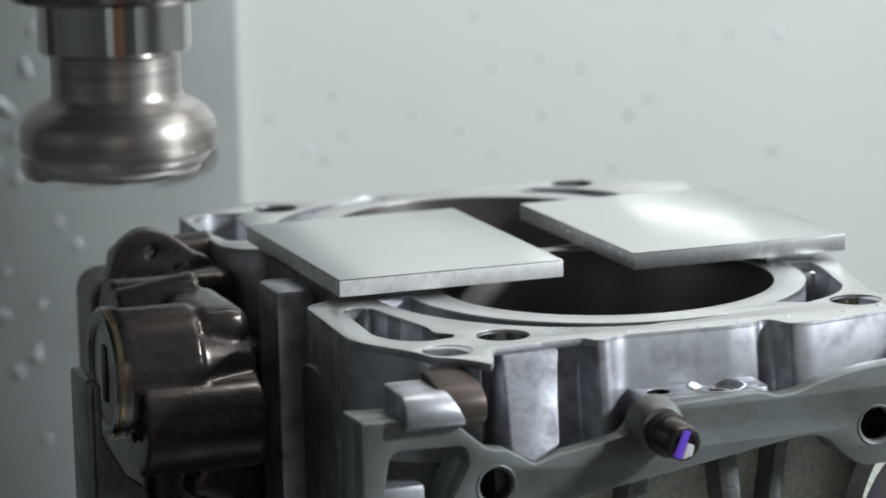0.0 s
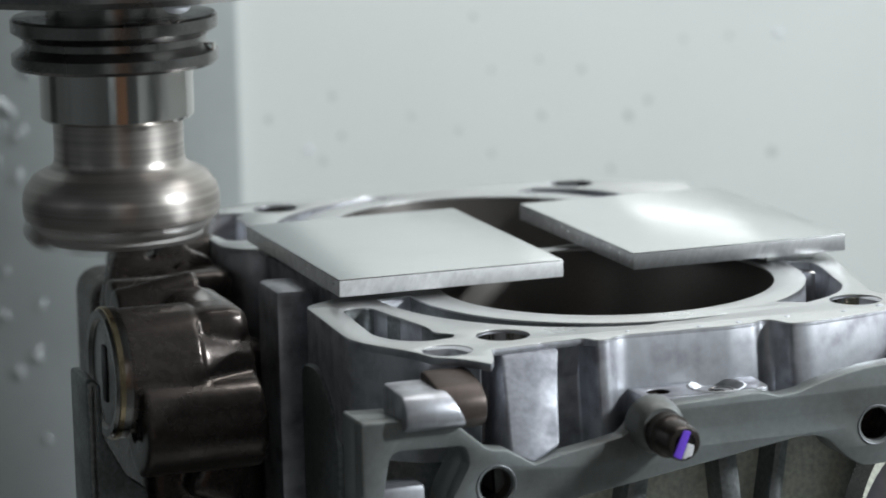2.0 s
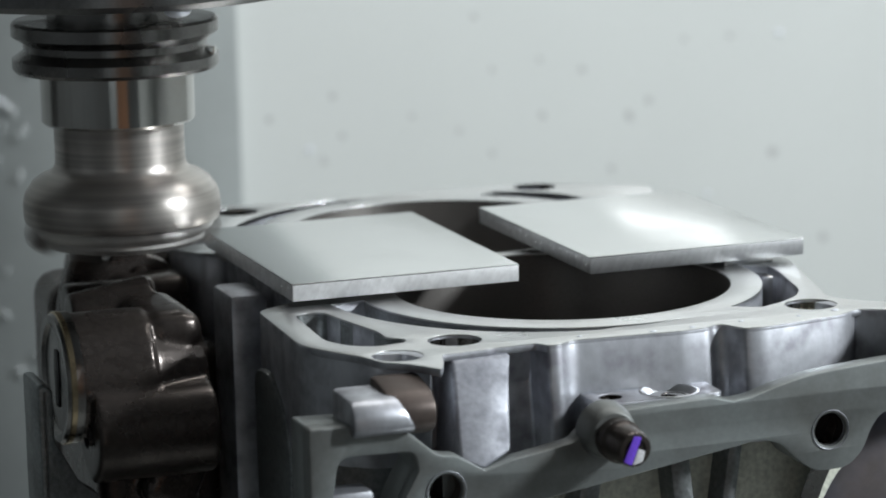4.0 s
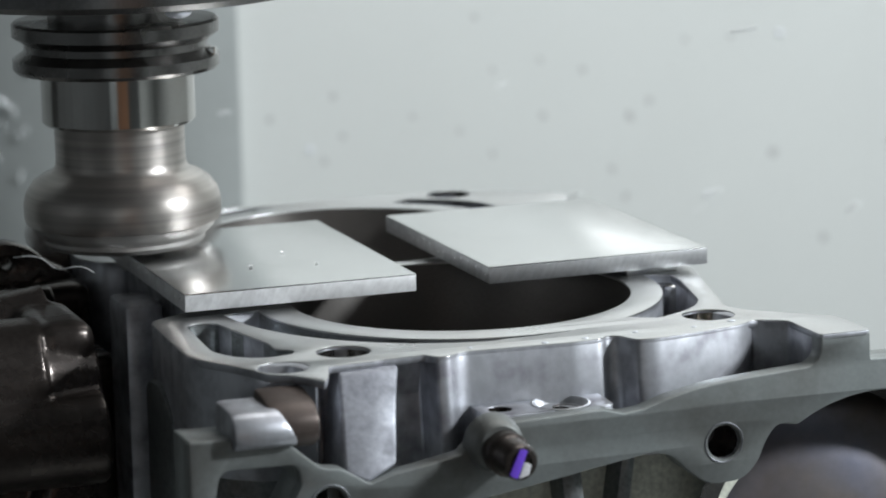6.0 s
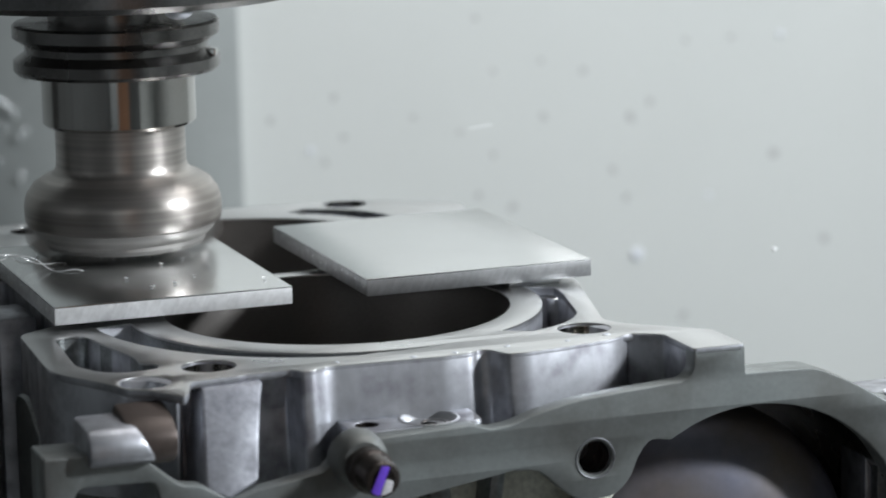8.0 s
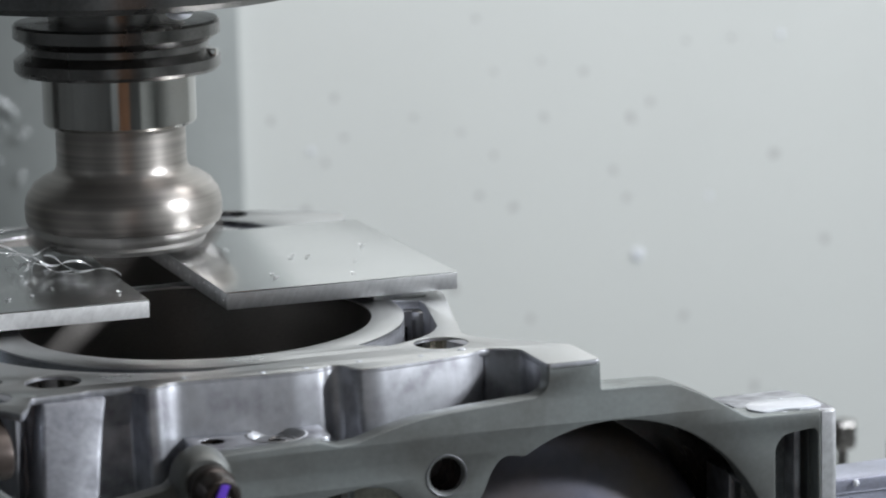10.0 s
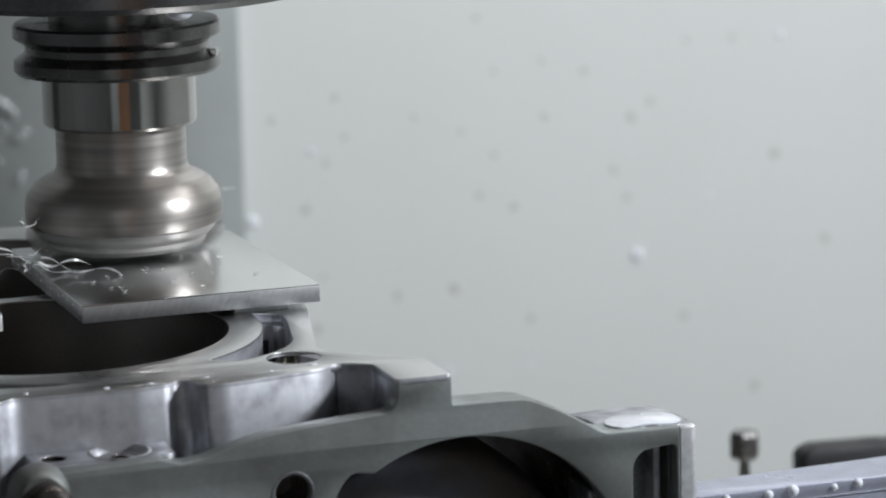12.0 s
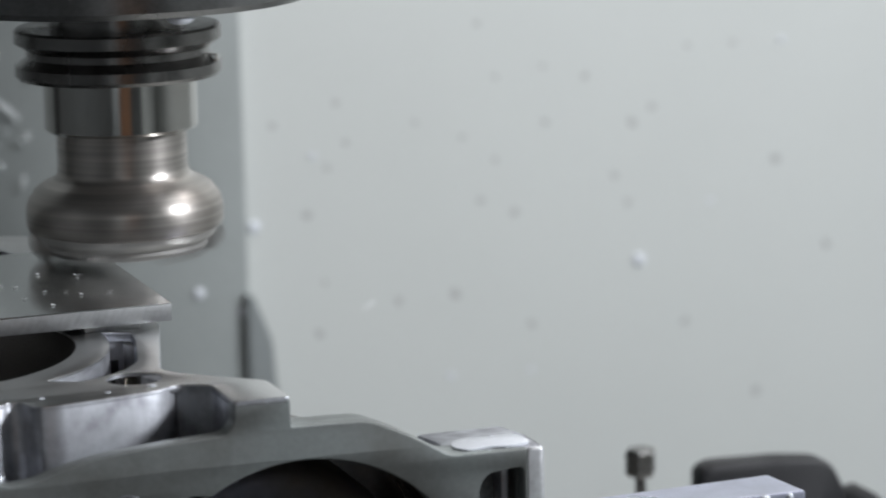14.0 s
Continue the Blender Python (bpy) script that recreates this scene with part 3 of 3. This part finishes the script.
    rod(bm, -132, -104, 134, -16, 8, 10)
    bulk(bm, -147, -110, 124, 162, -110, -19, 8)
    bulk(bm, -131, -104, 100, 132, -60, -14, 5)
    bulk(bm, -146, -104, 58, 130, -110, -30, 6)
    bulk(bm, -155, -122, 30, 62, -110, -58, 5)
    bulk(bm, -142, -122, 18, 60, -25, -9.5, 6)
    bulk(bm, -150, -122, 28, 56, -40, -22, 4)
    bulk(bm, -140, -122, 22, 42, -74, -50, 4, 24)
    rod(bm, -164, -140, 30, -29, 20)
    rod(bm, -146, -122, 30, -31, 20, 15)
    rod(bm, -161, -122.5, 16, -44.5, 15.2)
    rod(bm, -150, -120, 92, -20, 8)
    rod(bm, -156, -130, 60, -16, 7, 11)
    cast_shape("flank_casting", bm, CAST, eng, 0.9, 4, "dark brown oily casting with bosses")
    slab("lifting_lug", rounded([(-148, -46), (-146.5, -22, 8), (-141, -5, 7), (-132, 0.5, 5), (-122, -2.5, 5), (-115, -9, 5), (-108, -12), (-108, -46)], 3), 112, 122, CAST, eng, [circle(-130, -7.8, 1.9, 20)], axis="y", bevel=1.5)
    for x, y, z, r in ((-141, 111, -20, 4.5), (-119, 111, -16, 3.5)):
        turned("casting_boss", [(0, 6), (r * 0.5, 6), (r * 0.5, 2), (r, 1.5), (r + 1, -3)], CAST, eng, along_y(x, y, z, -1), n=28)
    turned("core_plug", [(0, -0.6), (3, -0.6), (3, 3), (16.5, 3), (17.5, 4.2), (19.8, 4.4), (20.6, 3), (20.8, -1)], BLACKSTEEL, eng, along_x(-164, 30, -29, -1))
    turned("plug_ring", [(18.4, 1), (20.9, 1), (20.9, 2.6), (19.8, 3.2), (18.4, 2.6)], BRASS, eng, along_x(-164.5, 30, -29, -1), "brassy sealing ring")
    # the dark in the plug's socket and the oil hole is plain black colour
    slab("plug_socket_dark", rounded([(27.5, -38), (32.5, -38), (33.5, -29), (32.5, -20), (27.5, -20), (26.5, -29)], 1), -167.4, -166.9, BLACK, eng, axis="x", bevel=0.1)
    turned("oil_hole", [(0, -5), (3.6, -5), (3.6, 0.4), (4.4, 0.7), (0, 0.7)][:4], BLACK, eng, along_x(-161.3, 16, -44.5, -1))
    slab("flank_plate", rounded([(-175, -28), (-171.5, -29.5), (-171.5, -46), (-164, -60), (-158, -64.5), (-154, -120), (-176, -120)], 1.5), 18, 24, CASTGREY, eng, [circle(-168, -74, 4.5, 24)], axis="y", bevel=0.6)
    slab("plate_lip", rounded([(18, -28), (40, -28), (40, -120), (18, -120)], 2), -176, -172.8, CASTGREY, eng, axis="x", bevel=0.8)
    return eng


def work_plate(name, corner, angle, sx, sy, thick, sawn, label):
    """A sawn plate: a bright rolled top sheet face and rough sawn rims are one solid; its rim is a part."""
    thing = empty(name, label, "metal plate", "plates on the deck")
    o = rounded([(0, 0), (sx, 0), (sx, sy), (0, sy)], 0.3, 2)
    slab("rim", o, -thick, -0.35, sawn, thing, bevel=0.15, label="rough sawn edge")
    slab("top_face", [(x * 0.999 + 0.03, y * 0.999 + 0.03) for x, y in o], -0.5, 0.0, PLATE, thing, bevel=0.12)
    rnd = random.Random(sx)
    bm = bmesh.new()
    for i in range(13):  # bright beads stand in for glints of the saw marks along the side rim
        made = bmesh.ops.create_icosphere(bm, subdivisions=1, radius=rnd.uniform(0.22, 0.42) * K)["verts"]
        bmesh.ops.translate(bm, verts=made, vec=(0, (4 + 7.4 * i + rnd.uniform(-2, 2)) * K, rnd.uniform(-3.2, -1.4) * K))
    tagged(part("rim_glints", bm, CHIP, thing, "bright beads for the glints of the saw marks"), kind="stuff")
    return thing, pose(corner[0] * K, corner[1] * K, 0, 0, 0, angle)


# ---- spindle, tool holder and cutter ----
AX, AY = -146.4, 84.0


def spindle():
    nose = empty("spindle_nose", "grey steel spindle nose of the milling machine", "spindle")
    part("nose_ring", lathe([(30, 84), (62, 84), (64, 86), (64, 112), (72, 114), (72, 170), (0, 170)], 128), NOSE, nose)
    part("spindle_housing", lathe([(0, 170), (84, 170), (88, 174), (88, 950), (0, 950)], 96), NOSE, nose)
    part("nose_face", lathe([(0, 86), (24, 86), (24, 83.5), (30.2, 83.5), (30.2, 85)], 96), BLACKSTEEL, nose)
    bm = bmesh.new()
    bmesh.ops.create_uvsphere(bm, u_segments=20, v_segments=12, radius=4 * K)
    bmesh.ops.transform(bm, matrix=Matrix.Translation((6 * K, -58 * K, 83.6 * K)) @ Matrix.Diagonal((1.1, 0.7, 0.6, 1)), verts=bm.verts)
    part("hanging_drop", bm, MILKY, nose, "milky hanging drop of coolant")
    holder = empty("tool_holder", "ground steel tool holder with grooved flange", "tool holder")
    part("flange", lathe([(24, 59.4), (32.6, 59.4), (33.6, 60.6), (33.6, 63.8), (29.8, 66.4), (29.8, 68.6), (33.6, 71.2), (33.6, 75.0), (32.8, 75.8), (22, 75.8), (22, 87), (0, 87)], 128), BLACKSTEEL, holder)
    part("collar", lathe([(0, 42), (24, 42), (25, 43), (25, 59.6), (0, 59.6)], 128), STEEL, holder)
    part("drive_key", bmesh_box(25, 33.2, -2, 2, 62.8, 66.4, 0.4), STEEL, holder).matrix_basis = Matrix.Rotation(radians(-28), 4, "Z")
    mill = empty("face_mill", "round-headed indexable milling cutter, worn nickel finish", "milling cutter")
    part("cutting_rim", lathe([(0, 1.6), (23, 1.6), (25.6, 2.2), (26.6, 3.6), (26.4, 4.8), (27.6, 5.6), (29.6, 7.6), (30.4, 9.2), (29, 9.3)], 128), RIM, mill, "cutting rim, paled for spray haze and spinning inserts")
    part("head", lathe([(29, 9.2), (30.4, 9.2), (31.6, 9.8), (32.2, 11.5), (32.3, 15.5), (31.9, 18), (31.2, 20), (30.6, 20.6), (29.0, 23), (26, 25), (23.2, 26), (21.8, 27.4), (21.3, 29), (21.2, 31), (21.2, 42.4), (0, 42.4)], 128), MILL, mill)
    for i in range(6):
        bm = lathe([(0, -1.6), (5.2, -1.6), (6, -0.8), (6, 1.0), (0, 1.0)], 24)
        a = radians(60 * i)
        bmesh.ops.transform(bm, matrix=Matrix.Rotation(a, 4, "Z") @ Matrix.Translation((26.5 * K, 0, 6.2 * K)) @ Matrix.Rotation(radians(84), 4, "X"), verts=bm.verts)
        part("insert", bm, CARBIDE, mill, "round carbide insert")
    return nose, holder, mill


# ---- fixture on the table ----
def fixture():
    table = empty("machine_table", "grey steel machine table with slots", "machine table")
    block("table_top", -420, 620, -180, 420, -330, -290, TABLE, table, 2)
    riser = empty("fixture_riser", "dark steel fixture block between table and engine block", "fixture")
    block("riser_body", -95, 62, -50, 172, -290, -100.6, BLACKSTEEL, riser, 2)
    for x in (-80, 48):
        for y in (-38, 160):
            turned("hold_down_bolt", [(0, -290), (9, -290), (9, -279), (0, -279)], STEEL, riser, Matrix.Translation(((x + (28 if x > 0 else -28)) * K, y * K, 0)), n=6)
    bar = empty("clamp_bar", "bright aluminium clamping bar wet with coolant", "clamp bar")
    slab("bar", rounded([(150, -34), (270.6, -35.5, 1), (268.2, -12.5, 1), (150, -19)], 0.5), -77, -72, BAR, bar, bevel=0.8)
    slab("bar_foot", rounded([(150, -33), (269.6, -34.5, 1), (267.2, -13.5, 1), (150, -20)], 0.5), -290, -76.8, BAR, bar, bevel=0.5)
    for i in range(7):
        bm = bmesh.new()
        bmesh.ops.create_uvsphere(bm, u_segments=12, v_segments=8, radius=(1.2 + 0.4 * (i % 3)) * K)
        bmesh.ops.transform(bm, matrix=Matrix.Translation(((196 + 11.5 * i + 3 * (i % 2)) * K, -35.2 * K, (-73.4 - 0.5 * (i % 2)) * K)), verts=bm.verts)
        part("clinging_drop", bm, MILKY, bar, "milky drop of coolant")
    bolt = empty("clamp_bolt", "dark hexagon bolt standing on the table", "bolt")
    bm = lathe([(0, -100), (2.2, -100), (2.2, 55), (0, 55)], 24)
    bmesh.ops.transform(bm, matrix=Matrix.Translation((0.335, 0.25, -0.19)), verts=bm.verts)
    part("shank", bm, BLACKSTEEL, bolt)
    bm = lathe([(0, 0), (5.6, 0), (6.6, 1.5), (6.6, 10), (5.5, 11.5), (0, 11.5)], 6)
    bmesh.ops.transform(bm, matrix=Matrix.Translation((0.335, 0.25, -0.143)), verts=bm.verts)
    part("bolt_head", bm, BLACKSTEEL, bolt, angle=20)
    clamp = empty("toggle_clamp", "black plastic handled toggle clamp", "clamp")
    slab("handle", rounded([(366.5, -290), (365, -146.5, 4), (371, -143.5, 4), (402, -144.5), (425, -147, 8), (433, -163, 6), (433, -290)], 3), 255, 269, BLACK, clamp, axis="y", bevel=3)
    slab("knob", rounded([(435, -290), (435, -166, 5), (443, -162, 5), (453, -172, 5), (455, -290)], 3), 250, 274, BLACK, clamp, axis="y", bevel=3)
    return table, riser, bar, bolt, clamp


enclosure()
wall_marks()
engine = engine_block()
plate_a, pose_a = work_plate("aluminium_plate", (-98.8, 0.5), -0.3, 74.5, 104, 5.5, SAWNBRIGHT, "square-cut aluminium plate with sawn edges lying on the deck")
plate_b, pose_b = work_plate("aluminium_plate", (0, 0), 0, 75, 101.5, 5.5, SAWN, "square-cut aluminium plate with sawn edges lying on the deck")
nose, holder, mill = spindle()


def spacer(x0, x1, y0, y1):
    ob = empty("spacer", "thin bright shim strip lying on the deck under a plate", "shim", "shims under the plates")
    slab("strip", rounded([(x0, y0), (x1, y0), (x1, y1), (x0, y1)], 0.5), DZ + 0.15, -5.5, DECK, ob, bevel=0.15)
    return ob


spacers = [spacer(48.5, 66, 4, 14), spacer(44, 70, 80, 92), spacer(-96, -76, 24, 34), spacer(-97, -72, 84, 96)]


SPRAY_PLAN = ((5.50, -20, 180, 38), (5.50, -90, 60, 36), (5.50, 32, 150, 3), (5.50, -2, 120, 9), (5.50, 75, 200, 0), (5.50, 36, 90, 7), (5.50, 97, 160, 24), (5.30, 151, 120, -32), (5.35, 140, 220, 22), (5.40, 53, 90, 37), (5.60, 68, 150, 12), (5.70, 67, 60, 19), (6.05, 126, 100, 58), (7.30, -9, 100, 20), (7.75, 13, 60, -12), (8.20, 107, 140, 29), (10.60, 92, 80, -53), (12.40, 77, 160, 9), (12.70, -22, 70, -23), (12.75, -6, 40, -35), (13.50, -56, 60, -12), (11.05, 88, 200, 30))


def chip_mesh(seed):
    """A curled sliver of aluminium."""
    rnd = random.Random(seed)
    bm = bmesh.new()
    n, r, wide = 6, rnd.uniform(0.5, 1.1), rnd.uniform(0.25, 0.6)
    rows = []
    for k in range(n + 1):
        a = -1.1 + 2.2 * k / n
        p = Vector((r * math.sin(a), 0, r * (1 - math.cos(a)) * 0.8))
        rows.append([bm.verts.new((p + Vector((0, sgn * wide, 0.12 * sgn * k / n)) + Vector((0, 0, up))) * K) for sgn, up in ((-1, 0), (1, 0), (1, 0.1), (-1, 0.1))])
    for a, b in zip(rows, rows[1:]):
        for k in range(4):
            bm.faces.new((a[k], a[(k + 1) % 4], b[(k + 1) % 4], b[k]))
    bm.faces.new(rows[0])
    bm.faces.new(rows[-1][::-1])
    bmesh.ops.recalc_face_normals(bm, faces=bm.faces)
    return bm


def curl_mesh(seed):
    """A long thin curl of swarf, wound like a loose spring."""
    rnd = random.Random(seed)
    bm = bmesh.new()
    n, r, step, wide = 34, rnd.uniform(0.8, 1.5), rnd.uniform(0.5, 0.9), rnd.uniform(0.2, 0.4)
    rows = []
    for k in range(n + 1):
        a = 0.3 * k
        p = Vector((r * math.cos(a) * (1 - 0.01 * k), step * k - step * n / 2, r + r * math.sin(a) * (1 - 0.01 * k)))
        rows.append([bm.verts.new((p + Vector((0.1 * u, wide * v, 0.1 * u))) * K) for u, v in ((-1, -1), (1, -1), (1, 1), (-1, 1))])
    for a, b in zip(rows, rows[1:]):
        for k in range(4):
            bm.faces.new((a[k], a[(k + 1) % 4], b[(k + 1) % 4], b[k]))
    bm.faces.new(rows[0])
    bm.faces.new(rows[-1][::-1])
    bmesh.ops.recalc_face_normals(bm, faces=bm.faces)
    return bm


# curls of swarf that gather beside the turning cutter once it cuts
CURLS = []
for i in range(4):
    ob = tagged(part("swarf_curl", curl_mesh(i), CHIP), "long bright curl of aluminium swarf beside the cutter", "swarf", "swarf curls")
    CURLS.append((ob, AX - 30 - 3.2 * i, AY - 26 + 7 * (i % 3), 0.4 + 1.2 * (i % 2), 40 * i, 5.6 + 0.8 * i))

def ribbon_mesh(seed):
    """A long wavy ribbon of swarf with a kinked tail."""
    rnd = random.Random(seed)
    bm = bmesh.new()
    n, a, b = 44, rnd.uniform(1.2, 2.4), rnd.uniform(0.5, 0.9)
    rows = []
    for k in range(n + 1):
        u = k / n
        p = Vector((a * math.sin(6.5 * u + seed) + 0.5 * math.sin(23 * u), 26 * u - 13, 1.2 + 2.6 * math.sin(4.2 * u + b) ** 2))
        w = 0.42 * (1 - 0.6 * abs(u - 0.5))
        turn = 7 * u + seed
        across = Vector((math.cos(turn), 0, math.sin(turn))) * w
        thick = Vector((-math.sin(turn), 0, math.cos(turn))) * 0.07
        rows.append([bm.verts.new((p + i * across + j * thick) * K) for i, j in ((-1, -1), (1, -1), (1, 1), (-1, 1))])
    for p, q in zip(rows, rows[1:]):
        for k in range(4):
            bm.faces.new((p[k], p[(k + 1) % 4], q[(k + 1) % 4], q[k]))
    bm.faces.new(rows[0])
    bm.faces.new(rows[-1][::-1])
    bmesh.ops.recalc_face_normals(bm, faces=bm.faces)
    return bm


# ribbons of swarf that wind round the left of the cutter late in the cut: x and y from its axis, height, turn, start
RIBBONS = []
for i, (x, y, z, turn, start) in enumerate(((-30, -28, 1, 55, 8.6), (-24, -38, 0.5, 20, 9.2), (-36, -16, 3, 80, 9.6), (-33, -14, 12, 110, 9.9), (-38, -30, 0.6, 130, 8.9))):
    ob = tagged(part("swarf_ribbon", ribbon_mesh(i), CHIP), "thin wavy ribbon of aluminium swarf caught beside the cutter", "swarf", "swarf ribbons")
    RIBBONS.append((ob, AX + x, AY + y, z, turn, start))

# spray flung off the cutter: the moment at which each drop crosses the place, and where it is then
SPRAY = []
for i, (t, x, y, z) in enumerate(SPRAY_PLAN):
    rnd = random.Random(100 + i)
    bm = bmesh.new()
    bmesh.ops.create_icosphere(bm, subdivisions=2, radius=rnd.uniform(0.9, 1.6) * K)
    bmesh.ops.transform(bm, matrix=Matrix.Diagonal((rnd.uniform(0.9, 1.8), 0.6, rnd.uniform(0.5, 1.0), 1)), verts=bm.verts)
    ob = tagged(part("spray_drop", bm, SPRAYWHITE), "small bright drop of coolant flung off the cutter", "drop", "flung spray")
    SPRAY.append((ob, t, Vector((x, y, z)), 25 * i))

# chips thrown by the cutter: the plan of where each one comes to rest, and when it leaves the cutter
CHIPS = []
rng = random.Random(7)
for i in range(26):
    ob = tagged(part("metal_chip", chip_mesh(i), CHIP), "tiny curled bright chip of cut aluminium on the plate", "metal chip", "cut chips")
    on_b = i >= 7
    x = rng.uniform(6, 70) if on_b else rng.uniform(-70, -28)
    y = rng.uniform(8, 62) if on_b else rng.uniform(12, 60)
    CHIPS.append((ob, x, y, rng.uniform(8.3, 12.0) if on_b else rng.uniform(5.2, 7.6), rng.uniform(0, 180), i))
table, riser, bar, bolt, clamp = fixture()


def motions():
    # travel of the table to the left, in millimetres
    travel = ((0, 0), (2.2, 0), (2.5, 1.0), (3, 4.3), (5.5, 40.2), (6, 49.8), (6.5, 59.8), (7, 69.7), (7.5, 79.5), (8, 90.4), (10.5, 147.2), (11, 158.5), (11.5, 169.8), (12, 181), (12.5, 192.4), (13, 203.7), (13.5, 215.2), (14, 228.6))
    for thing, rest in ((engine, Matrix()), (plate_a, pose_a), (plate_b, pose_b), (table, Matrix()), (riser, Matrix()), (bar, Matrix()), (bolt, Matrix()), (clamp, Matrix())):
        walk(thing, [(t, Matrix.Translation((-s * K, 0, 0)) @ rest) for t, s in travel])
    # the spindle's feed downwards, in millimetres above the cut
    feed = ((0, 23.2), (0.1, 14.5), (0.2, 8), (0.3, 5.4), (0.4, 4.5), (0.6, 4.1), (1, 3.6), (1.5, 2.7), (2, 1.4), (2.4, 0.4), (3, 0.2), (6, 0), (14, 0))
    for thing in spacers:
        walk(thing, [(t, Matrix.Translation((-s * K, 0, 0))) for t, s in travel])
    for ob, x, y, z, turn, start in CURLS:
        born, rest = pose(AX * K, AY * K, 0.012, 0, 0, turn), pose(x * K, y * K, z * K, 10, 0, turn + 50)
        walk(ob, [(t, Matrix.Translation((0, 0, h * K)) @ born) for t, h in feed if t < 5] + [(start, born), (start + 0.4, rest), (12.6, pose((x - 3) * K, (y - 2) * K, z * K, 20, 10, turn + 90)), (12.9, pose((x - 70) * K, (y - 20) * K, 0.02, 15, 5, turn + 120)), (13.2, pose((x - 110) * K, (y - 30) * K, -0.289, 0, 0, turn + 140)), (14, pose((x - 122) * K, (y - 30) * K, -0.289, 0, 0, turn + 140))])
    for ob, x, y, z, turn, start in RIBBONS:
        born, rest = pose(AX * K, AY * K, 0.014, 0, 0, turn), pose(x * K, y * K, z * K, 8, 0, turn + 30)
        walk(ob, [(t, Matrix.Translation((0, 0, h * K)) @ born) for t, h in feed if t < 5] + [(start, born), (start + 0.3, rest), (11.6, pose((x - 1) * K, (y - 2) * K, z * K, 14, 6, turn + 45)), (12.7, pose((x - 4) * K, (y - 5) * K, z * K, 4, 12, turn + 70)), (12.95, pose((x - 75) * K, (y - 30) * K, 0.02, 10, 6, turn + 100)), (13.25, pose((x - 120) * K, (y - 40) * K, -0.289, 0, 0, turn + 120)), (14, pose((x - 132) * K, (y - 40) * K, -0.289, 0, 0, turn + 120))])
    # spray: inside the cutter's rim at first, then flung through the air, and down behind the table at last
    for ob, t, p, turn in SPRAY:
        nest = pose((AX + 6) * K, AY * K, 0.016, 0, 0, turn)
        way = p - Vector((AX, AY, 16))
        end = p + way * 0.7 + Vector((0, 0, -40))
        end.y = max(end.y, 300)
        rows = [(a, Matrix.Translation((0, 0, h * K)) @ nest) for a, h in feed if a < 5] + [(t - 0.6, nest), (t, pose(*(p * K), 0, 0, turn + 20)), (t + 0.5, pose(*(end * K), 0, 0, turn + 40)), (t + 0.8, pose(end.x * K, 0.6, -0.5185, 0, 0, turn + 60)), (14.6, pose(end.x * K, 0.6, -0.5185, 0, 0, turn + 60))]
        walk(ob, rows)
    # each chip sits under the cutter until it is thrown, then rides on its plate
    ts, ss = [a for a, _ in travel], [b for _, b in travel]
    for ob, x, y, gone, turn, i in CHIPS:
        at = lambda t: float(np.interp(t, ts, ss))
        nest = pose((AX + 12 * math.cos(i)) * K, (AY + 12 * math.sin(i)) * K, 0.0007, 0, 0, turn)
        rows = [(t, Matrix.Translation((0, 0, h * K)) @ nest) for t, h in feed if t < 5] + [(gone, nest), (gone + 0.2, pose((0.4 * AX + 0.6 * (x - at(gone + 0.2))) * K, (0.4 * AY + 0.6 * y) * K, 0.009, 20, 30, turn + 40))]
        rows += [(gone + 0.4, pose((x - at(gone + 0.4)) * K, y * K, 0.0002, 0, 0, turn + 60))]
        rows += [(t, pose((x - s) * K, y * K, 0.0002, 0, 0, turn + 60)) for t, s in travel if t > gone + 0.5]
        walk(ob, rows)
    for thing in (nose, holder):
        walk(thing, [(t, pose(AX * K, AY * K, z * K)) for t, z in feed])
    times, heights = [a for a, _ in feed], [b for _, b in feed]
    walk(mill, [(i / 30, pose(AX * K, AY * K, float(np.interp(i / 30, times, heights)) * K, 0, 0, -80 * i)) for i in range(421)])


motions()
